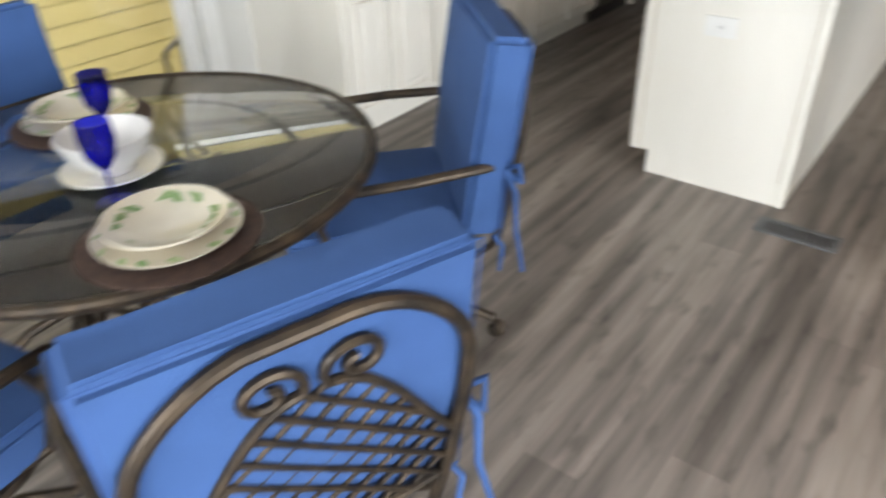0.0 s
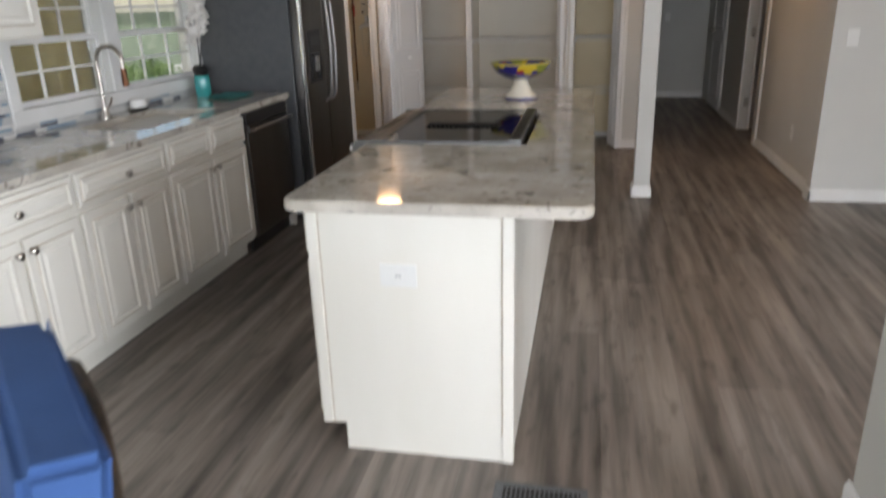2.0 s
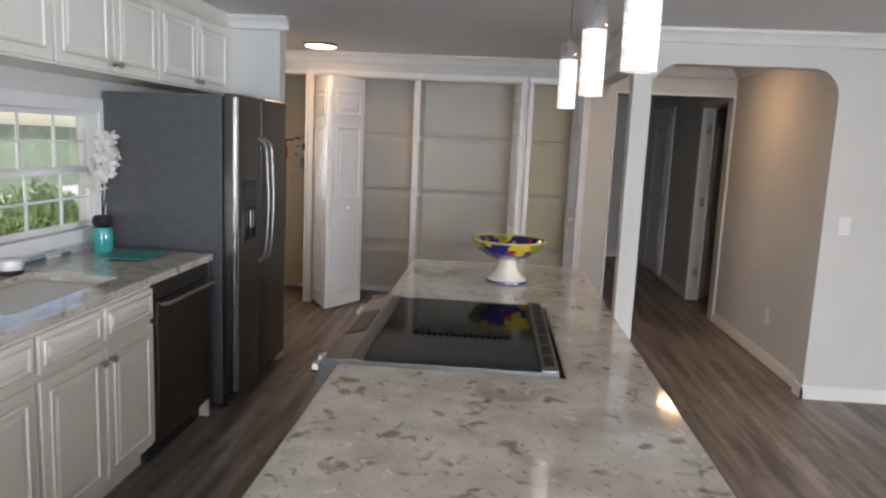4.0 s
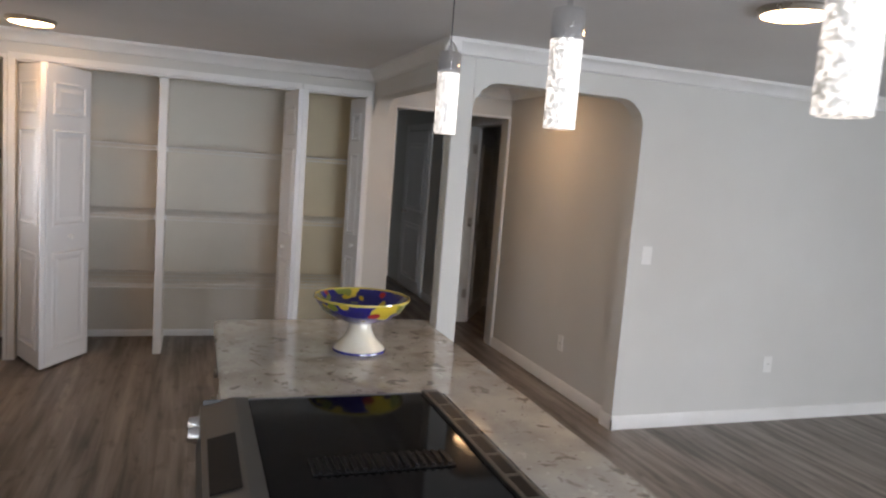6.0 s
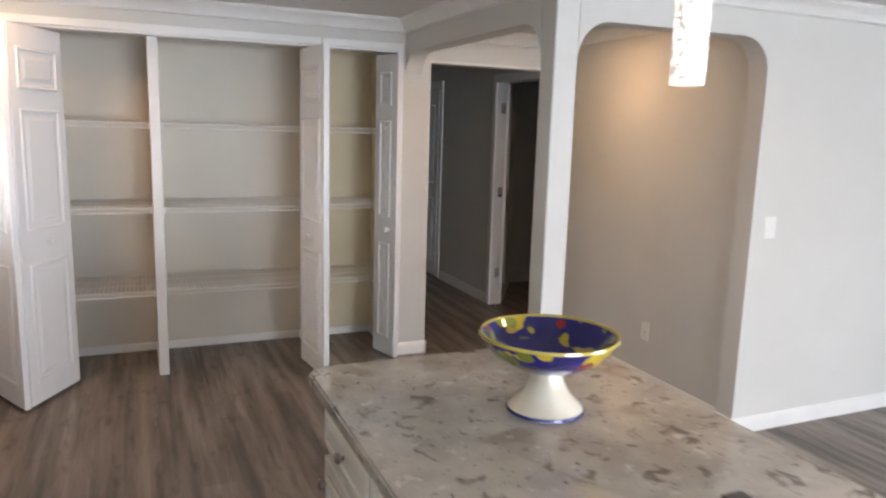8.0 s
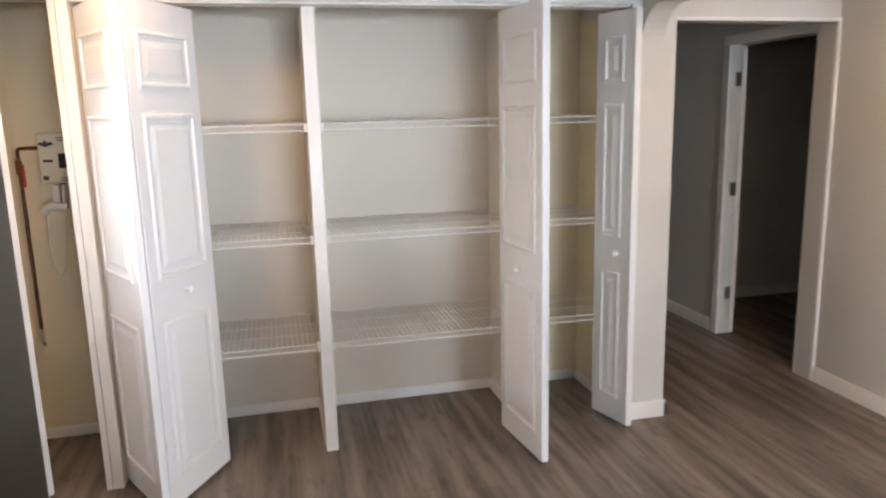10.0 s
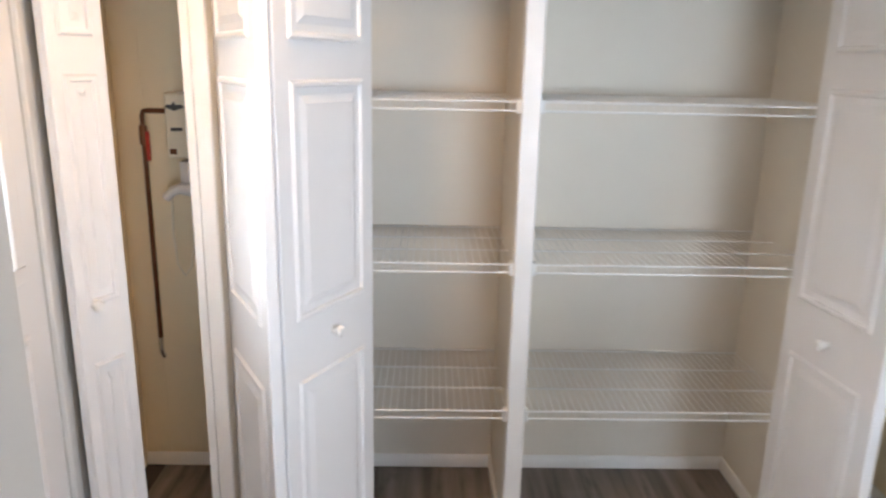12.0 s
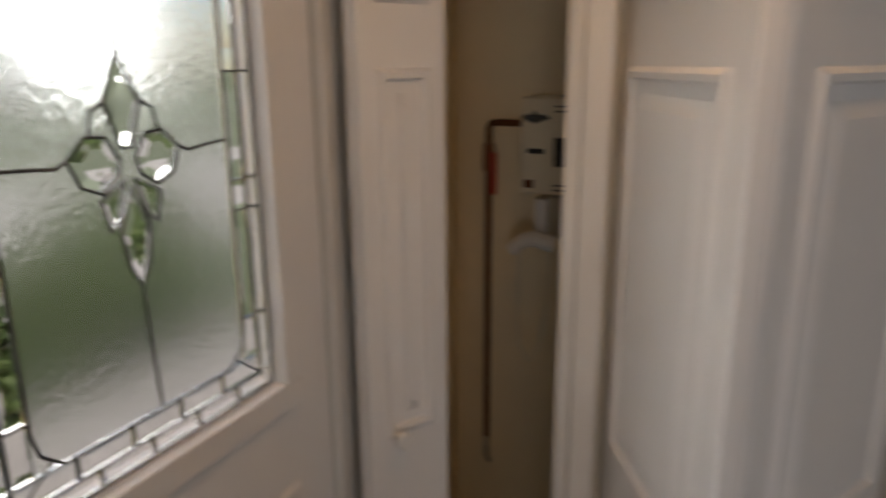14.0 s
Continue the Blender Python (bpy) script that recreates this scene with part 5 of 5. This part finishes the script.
for k in range(4):
    a = radians(45 + 90 * k)
    ca, sa = math.cos(a), math.sin(a)
    pts = [(0.55, 0.715), (0.46, 0.700), (0.36, 0.690), (0.24, 0.62), (0.17, 0.50), (0.16, 0.36), (0.20, 0.22), (0.30, 0.10), (0.42, 0.03), (0.47, 0.012)]
    part("leg", tube([(r * ca, r * sa, z) for r, z in pts], 0.014, 10), BRONZE, t)
    sp = [(0.42 + 0.085 * (1 - q / 22) * math.cos(q * 0.42), 0.60 + 0.085 * (1 - q / 22) * math.sin(q * 0.42)) for q in range(20)]
    part("scroll", tube([(r * ca, r * sa, z) for r, z in sp], 0.007, 8), BRONZE, t)
part("stretcher_ring", tube([(0.17 * math.cos(a * math.pi / 16), 0.17 * math.sin(a * math.pi / 16), 0.42) for a in range(32)], 0.008, 8, None, True), BRONZE, t)


def cushion(x0, x1, y0, y1, z0, z1, r=0.03):
    bm = box(x0, x1, y0, y1, z0, z1)
    bmesh.ops.subdivide_edges(bm, edges=bm.edges[:], cuts=5, use_grid_fill=True)
    bmesh.ops.bevel(bm, geom=[e for e in bm.edges if len(e.link_faces) == 2 and e.calc_face_angle(0) > 1.0], offset=r * 0.5, segments=3, affect="EDGES")
    cx, cy, cz = (x0 + x1) / 2, (y0 + y1) / 2, (z0 + z1) / 2
    for v in bm.verts:
        v.co += v.normal * 0.006 * noise.noise(v.co * 9) if v.normal.length else Vector()
        u = [(v.co[k] - c) / (h / 2) for k, c, h in ((0, cx, x1 - x0), (1, cy, y1 - y0), (2, cz, z1 - z0))]
        thin = min(range(3), key=lambda k: (x1 - x0, y1 - y0, z1 - z0)[k])
        others = [k for k in range(3) if k != thin]
        v.co[thin] += 0.012 * u[thin] * (1 - min(1, u[others[0]] ** 2)) * (1 - min(1, u[others[1]] ** 2))
    return bm


CHAIR_LABEL = "bronze metal dining armchair with blue canvas cushions"


def dining_chair():
    """Swivel armchair: faces +y, its back at -y."""
    c = thing("dining_chair", pose(0, 0, 0), CHAIR_LABEL, "chair", "chairs round the glass table")
    part("seat_cushion", cushion(-0.245, 0.245, -0.20, 0.26, 0.42, 0.51), BLUE, c, "plump blue canvas seat cushion")
    bc = part("back_cushion", moved(cushion(-0.25, 0.25, -0.045, 0.055, 0, 0.50), pose(0, -0.23, 0.475, 8)), BLUE, c, "thick blue canvas back cushion")
    for y in (-0.043,):
        part("seam", tube([(-0.246, y, 0.005), (0.246, y, 0.005), (0.246, y, 0.496), (-0.246, y, 0.496)], 0.0014, 6, None, True), BLUESEAM, bc, "piped seam").matrix_local = pose(0, -0.23, 0.475, 8)
    # bowed back frame behind the cushion
    tilt = pose(0, -0.288, 0.475, 8)
    outer = [(-0.19, 0, -0.05), (-0.215, 0, 0.08), (-0.23, 0, 0.22)] + [(-0.05 + 0.18 * math.cos(radians(a)) if a > 90 else 0.05 + 0.18 * math.cos(radians(a)), 0, 0.30 + 0.15 * math.sin(radians(a)) + 0.02 * math.sin(radians(a)) ** 4) for a in range(180, -1, -10)] + [(0.23, 0, 0.22), (0.215, 0, 0.08), (0.19, 0, -0.05)]
    part("back_frame", moved(tube(outer, 0.0115, 10), tilt), BRONZE, c)
    part("bottom_rail", moved(tube([(-0.19, 0, 0.03), (0, 0, 0.015), (0.19, 0, 0.03)], 0.009, 8), tilt), BRONZE, c)
    for s in (-1, 1):
        sweep = [(s * (0.222 - 0.205 * q / 16), 0, 0.13 + 0.235 * math.sin(math.pi / 2 * q / 16) ** 1.25) for q in range(17)]
        curl = [(s * (0.058 - 0.046 * (1 - q / 26) * math.cos(q * 0.36 - 0.2)), 0, 0.385 + 0.040 * (1 - q / 26) * math.sin(q * 0.36 - 0.2)) for q in range(23)]
        part("scroll", moved(tube(sweep + curl, 0.0078, 8), tilt), BRONZE, c)
        part("upright", moved(tube([(s * 0.222, 0, 0.16), (s * 0.215, 0.02, -0.05), (s * 0.20, 0.06, -0.10)], 0.011, 8), tilt), BRONZE, c)

    def inside(x, z):
        return abs(x) < 0.205 - max(0, 0.10 - z) * 0.15 and 0.02 < z < 0.13 + 0.235 * max(0.0, math.sin(math.pi / 2 * (0.222 - abs(x)) / 0.205)) ** 1.25

    for k in range(-8, 9):
        for s in (-1, 1):
            run = [(x, z) for x, z in ((k * 0.058 + s * (q / 80 * 0.42 - 0.21), 0.02 + q / 80 * 0.36) for q in range(81)) if inside(x, z)]
            if len(run) > 8:
                (x0, z0), (x1, z1) = run[0], run[-1]
                part("lattice_bar", moved(tube([(x0, 0.003 * s, z0), (x1, 0.003 * s, z1)], 0.0052, 6), tilt), BRONZE, c)
    for s in (-1, 1):
        arm = [(s * 0.225, -0.275, 0.66), (s * 0.265, -0.20, 0.672), (s * 0.285, -0.05, 0.665), (s * 0.285, 0.10, 0.655), (s * 0.275, 0.19, 0.645), (s * 0.268, 0.225, 0.62), (s * 0.27, 0.215, 0.585), (s * 0.272, 0.19, 0.58)]
        part("arm", tube(arm, 0.013, 10), BRONZE, c)
        part("arm_support", tube([(s * 0.28, 0.13, 0.652), (s * 0.272, 0.17, 0.56), (s * 0.25, 0.14, 0.44), (s * 0.20, 0.05, 0.405)], 0.011, 8), BRONZE, c)
        rib = [(s * 0.245, -0.285, 0.66), (s * 0.265, -0.305, 0.60), (s * 0.262, -0.31, 0.50), (s * 0.285, -0.325, 0.38)]
        bow = tube(rib, 0.009, 5, None, False, 0.7)
        bm2 = tube([(s * 0.24, -0.285, 0.655), (s * 0.275, -0.31, 0.68), (s * 0.265, -0.32, 0.63), (s * 0.24, -0.29, 0.648)], 0.009, 5, bow)
        part("tie", bm2, BLUE, c, "blue canvas tie")
        part("tie", tube([(s * 0.235, -0.26, 0.47), (s * 0.25, -0.28, 0.44), (s * 0.24, -0.275, 0.36)], 0.008, 5, None, False, 0.7), BLUE, c, "blue canvas tie")
    part("seat_frame", tube([(0.22 * math.cos(radians(a)) * 1.05, 0.03 + 0.22 * math.sin(radians(a)), 0.405) for a in range(0, 360, 15)], 0.013, 8, None, True), BRONZE, c)
    part("seat_pan", box(-0.21, 0.21, -0.17, 0.23, 0.408, 0.419, 0.004, 1), BRONZE, c, "", False)
    part("swivel_post", lathe([(0, 0.14), (0.03, 0.14), (0.03, 0.30), (0.045, 0.34), (0.06, 0.40), (0, 0.405)], 20), BRONZE, c)
    for k in range(4):
        a = radians(-14 + 90 * k)
        ca, sa = math.cos(a), math.sin(a)
        lg = part("leg", tube([(0.02 * ca, 0.02 * sa, 0.20), (0.14 * ca, 0.14 * sa, 0.17), (0.24 * ca, 0.24 * sa, 0.10), (0.31 * ca, 0.31 * sa, 0.066)], 0.015, 8), BRONZE, c)
        part("castor", moved(lathe([(0, -0.02), (0.020, -0.02), (0.026, -0.012), (0.026, 0.012), (0.020, 0.02), (0, 0.02)], 18), pose(0.32 * ca, 0.32 * sa, 0.0265, 90, 0, -29 + 90 * k)), BRONZE, lg, "dark ball castor")
    return c


first = dining_chair()
first.matrix_world = pose(0.73, 2.02, 0, 0, 0, -19)
copy_thing(first, pose(1.482, 2.39, 0, 0, 0, 47))
copy_thing(first, pose(0.86, 3.04, 0, 0, 0, 178))
copy_thing(first, pose(0.30, 2.54, 0, 0, 0, -80))


def place_setting(m, face):
    p = thing("placemat", m, "round dark woven placemat on the glass table", "placemat", "placemats")
    part("weave", lathe([(0, 0), (0.168, 0), (0.17, 0.003), (0.168, 0.005), (0, 0.005)], 40), PLACEMAT, p)
    q = thing("dinner_plate", m @ pose(0, 0, 0.0055), "cream dinner plate with green leaf border", "plate", "plates")
    part("plate", lathe([(0, 0), (0.08, 0), (0.09, 0.004), (0.135, 0.016), (0.136, 0.019), (0.09, 0.009), (0, 0.006)], 44), CERAMIC, q)
    rng = random.Random(face)
    bm = bmesh.new()
    for k in range(14):
        a = k * 2 * math.pi / 14 + rng.random() * 0.2
        own = bmesh.new()
        vs = [own.verts.new(v) for v in ((-0.016, 0, 0), (-0.004, 0.008, 0), (0.014, 0, 0), (-0.004, -0.008, 0))]
        own.faces.new(vs)
        join(bm, moved(own, pose(0.124 * math.cos(a), 0.124 * math.sin(a), 0.0192, 0, 0, math.degrees(a) + 70) @ pose(0, 0, 0, 14, 0, 0)))
    tagged(part("leaf_border", bm, LEAFPAINT, q, "painted green leaves", False), "painted green leaves", kind="stuff")
    o = thing("soup_bowl", m @ pose(0, 0, 0.0125), "cream soup bowl with green leaf border", "bowl", "soup bowls")
    part("bowl", lathe([(0, 0), (0.05, 0), (0.055, 0.006), (0.10, 0.028), (0.115, 0.034), (0.115, 0.038), (0.098, 0.033), (0.06, 0.012), (0, 0.007)], 44), CERAMIC, o)
    bm = bmesh.new()
    for k in range(16):
        a = k * 2 * math.pi / 16 + rng.random() * 0.25
        if k % 8 in (3, 7):
            continue
        own = bmesh.new()
        s = rng.uniform(0.8, 1.3)
        vs = [own.verts.new((u * s, v * s, 0)) for u, v in ((-0.022, 0), (-0.008, 0.009), (0.020, 0), (-0.006, -0.010))]
        own.faces.new(vs)
        join(bm, moved(own, pose(0.086 * math.cos(a), 0.086 * math.sin(a), 0.0300, 0, 0, math.degrees(a)) @ pose(0, 0, 0, 0, -29, 0) @ pose(0, 0, 0, 0, 0, rng.uniform(50, 120))))
    tagged(part("leaf_border", bm, LEAFPAINT, o, "painted green leaves", False), "painted green leaves", kind="stuff")
    return p


place_setting(pose(0.80, 2.29, 0.7405, 0, 0, 10), 1)
place_setting(pose(1.0, 2.955, 0.7405, 0, 0, 190), 2)
b = thing("serving_bowl", pose(0.89, 2.63, 0.7405), "white china footed serving bowl on a saucer", "bowl")
part("saucer", lathe([(0, 0), (0.06, 0), (0.108, 0.014), (0.108, 0.018), (0.06, 0.006), (0, 0.005)], 40), MUG, b)
part("bowl", moved(lathe([(0, 0), (0.045, 0), (0.05, 0.012), (0.085, 0.045), (0.10, 0.085), (0.098, 0.087), (0.08, 0.05), (0.045, 0.018), (0, 0.014)], 40), pose(0, 0, 0.0065)), MUG, b)


def goblet(x, y):
    w = thing("wine_goblet", pose(x, y, 0.7405), "cobalt blue stemmed wine goblet", "glass", "cobalt goblets")
    part("foot", lathe([(0, 0), (0.036, 0), (0.036, 0.003), (0.010, 0.008), (0.0, 0.009)], 28), COBALT, w)
    part("stem", tube([(0, 0, 0.0075), (0, 0, 0.075)], 0.0045, 10), COBALT, w)
    part("cup", lathe([(0, 0.0745), (0.012, 0.078), (0.030, 0.105), (0.036, 0.14), (0.034, 0.175), (0.032, 0.175), (0.033, 0.14), (0.027, 0.108), (0.010, 0.084), (0, 0.081)], 32), COBALT, w)
    return w


goblet(0.815, 2.50)
goblet(0.965, 2.765)

# ---- outside ----
bm = bmesh.new()
vs = [bm.verts.new(v) for v in ((-600, -600, -0.45), (600, -600, -0.45), (600, 600, -0.45), (-600, 600, -0.45))]
bm.faces.new(vs)
tagged(part("ground", bm, GRASS, None, "", False), "mown green lawn round the house", "ground", kind="structure")
setting("pavement_porch", box(6.6, 13.0, NORTH + 0.121, 6.6, -0.44, -0.06), CONCRETE, "pale concrete porch slab")
# yellow lap-sided wall across the porch, seen through the patio door
w = tagged(thing("wall_porch_siding", pose(0, 0, 0), "yellow horizontal lap siding of the porch wall", "wall"), kind="structure")
board = finish("siding_board", prism([(0, 0), (-0.009, 0), (-0.003, 0.125), (0, 0.125)], "x", -1.5, 6.7), SIDING, False)
for k in range(25):
    o = new("siding_board", board)
    o.parent = w
    o.location = (0, 5.6, -0.44 + k * 0.122)
part("siding_core", box(-1.5, 6.7, 5.602, 5.7, -0.449, 2.60), SIDING, w, "", False)
r = thing("stair_railing", pose(2.30, 4.72, -0.45), "weathered grey metal stair railing before the siding", "railing")
for z in (0.14, 0.70):
    part("rail", tube([(0, 0, z), (1.1, 0, z + 0.55)], 0.014, 8), NICKEL, r)
for k in range(12):
    x, end = 1.1 * k / 11, k in (0, 11)
    part("post" if end else "baluster", tube([(x, 0, 0.0 if end else 0.14 + x * 0.5), (x, 0, 0.70 + x * 0.5)], 0.016 if end else 0.007, 8), NICKEL, r)


def neighbour(x, y, w, d):
    h = thing("neighbour_house", pose(x, y, -0.45), "white vinyl-sided house across the lawn", "house")
    part("wall", box(0, w, 0, d, 0, 2.9), VINYLWHITE, h, "", False)
    part("roof", prism([(-0.4, 2.9), (d + 0.4, 2.9), (d / 2, 4.6)], "x", -0.4, w + 0.4), SHINGLE, h, "grey shingle roof", False)
    for k in range(4):
        u = 0.8 + k * (w - 2.4) / 3
        wd = part("window", box(u, u + 0.9, -0.03, -0.002, 1.0, 2.2), TRIM, h, "", False)
        part("pane", box(u + 0.07, u + 0.83, -0.036, -0.031, 1.07, 2.13), BLACKGLASS, wd, "", False)
    return h


setting("backdrop_sky", box(-80, 75, 80, 80.5, -0.44, 46), HAZE, "bright hazy sky over the horizon")
neighbour(6.0, 44.0, 11.0, 7.0)
neighbour(24.0, 44.0, 14.0, 7.0)
setting("pavement_drive", box(8.0, 40.0, 9.6, 16.0, -0.449, -0.43), CONCRETE, "pale concrete driveway in the sun")


def shrub(x, y, z, r, h, seed, label, trunk=0.0):
    rng = random.Random(seed)
    s = thing("tree" if trunk else "shrub", pose(x, y, z), label, "tree" if trunk else "shrub")
    tr = bmesh.new()
    tube([(0, 0, 0), (0.05, 0.02, trunk + h * 0.3), (0.0, 0.05, trunk + h * 0.6)], 0.04 + trunk * 0.05, 8, tr, False, 0.4)
    for k in range(7):
        a = k * 0.9
        tube([(0, 0, trunk + 0.08 * k * h), (r * 0.5 * math.cos(a), r * 0.5 * math.sin(a), trunk + h * (0.3 + 0.07 * k))], 0.02, 6, tr, False, 0.4)
    part("trunk", tr, BARK, s)
    verts, faces = [], []
    for k in range(2600):
        a, b, q = rng.random() * 6.283, rng.uniform(-1, 1), rng.random() ** 0.4
        lump = 0.75 + 0.35 * noise.noise((math.cos(a) * 1.7 + seed, math.sin(a) * 1.7, b * 2))
        c = Vector((r * lump * q * math.cos(a) * math.sqrt(1 - b * b), r * lump * q * math.sin(a) * math.sqrt(1 - b * b), trunk + h * (0.5 + 0.5 * b * q * lump)))
        t = Euler((rng.random() * 6, rng.random() * 6, rng.random() * 6)).to_matrix()
        l = rng.uniform(0.03, 0.07) * (2.2 if trunk else 1.0)
        i = len(verts)
        verts += [c + t @ Vector(v) for v in ((-l, 0, 0), (0, l * 0.4, 0.01), (l, 0, 0), (0, -l * 0.4, 0.01))]
        faces.append((i, i + 1, i + 2, i + 3))
    me = bpy.data.meshes.new("crown")
    me.from_pydata([tuple(v) for v in verts], [], faces)
    me.materials.append(LEAF)
    cr = new("crown", me)
    cr.parent = s
    return tagged(cr, kind="stuff") and s


shrub(5.2, 7.4, -0.45, 1.5, 3.2, 10, "tall leafy shrub outside the kitchen window")
shrub(6.9, 8.2, -0.45, 1.4, 3.0, 11, "tall leafy shrub outside the kitchen window")
shrub(5.9, 6.7, -0.45, 1.2, 2.6, 9, "tall leafy shrub outside the kitchen window")
shrub(9.6, 7.5, -0.45, 0.8, 1.2, 1, "leafy green shrub beside the porch")
shrub(10.4, 7.6, -0.45, 0.9, 1.3, 2, "leafy green shrub beside the porch")
shrub(11.6, 8.6, -0.45, 0.9, 1.3, 3, "leafy green shrub near the entry")
shrub(8.1, 7.6, -0.45, 0.7, 1.0, 4, "leafy green shrub near the entry")
shrub(15.5, 42.0, -0.45, 2.2, 3.5, 5, "broad green tree on the lawn", 1.8)
shrub(1.5, 16.5, -0.45, 2.0, 3.2, 6, "green tree on the lawn", 1.6)
shrub(33.0, 41.0, -0.45, 2.4, 3.8, 7, "broad green tree on the lawn", 1.8)

# ---- floor planks, last ----
PL, PW = 1.22, 0.152
whole = finish("plank", box(0, PL - 0.0006, 0, PW - 0.0006, -0.004, 0.0), PLANK, False)
near, rest = 0, []
row = 0
y = SOUTH - 0.08
while y < NORTH - PW * 0.2:
    x = WEST - 0.1 - random.Random(row).random() * PL
    while x < 12.2:
        if x + PL > WEST and y + PW < NORTH + 0.05:
            if -0.2 < x + PL / 2 < 8.6 and -0.9 < y < 3.5 and near < 300:
                o = new("plank", whole)
                o.parent = FLOOR
                o.location = (x, y, 0)
                near += 1
            else:
                rest.append((x, y))
        x += PL
    y += PW
    row += 1
verts, faces = [], []
for x, y in rest:
    i = len(verts)
    x, x1, y1 = max(x, WEST - 0.09), x + PL - 0.0006, y + PW - 0.0006
    verts += [(x, y, 0), (x1, y, 0), (x1, y1, 0), (x, y1, 0), (x, y, -0.004), (x1, y, -0.004), (x1, y1, -0.004), (x, y1, -0.004)]
    faces += [tuple(i + k for k in f) for f in ((0, 1, 2, 3), (0, 4, 5, 1), (1, 5, 6, 2), (2, 6, 7, 3), (3, 7, 4, 0))]
me = bpy.data.meshes.new("far_planks")
me.from_pydata(verts, [], faces)
me.materials.append(PLANK)
o = new("far_planks", me)
o.parent = FLOOR
tagged(o, "vinyl planks further off", kind="stuff")
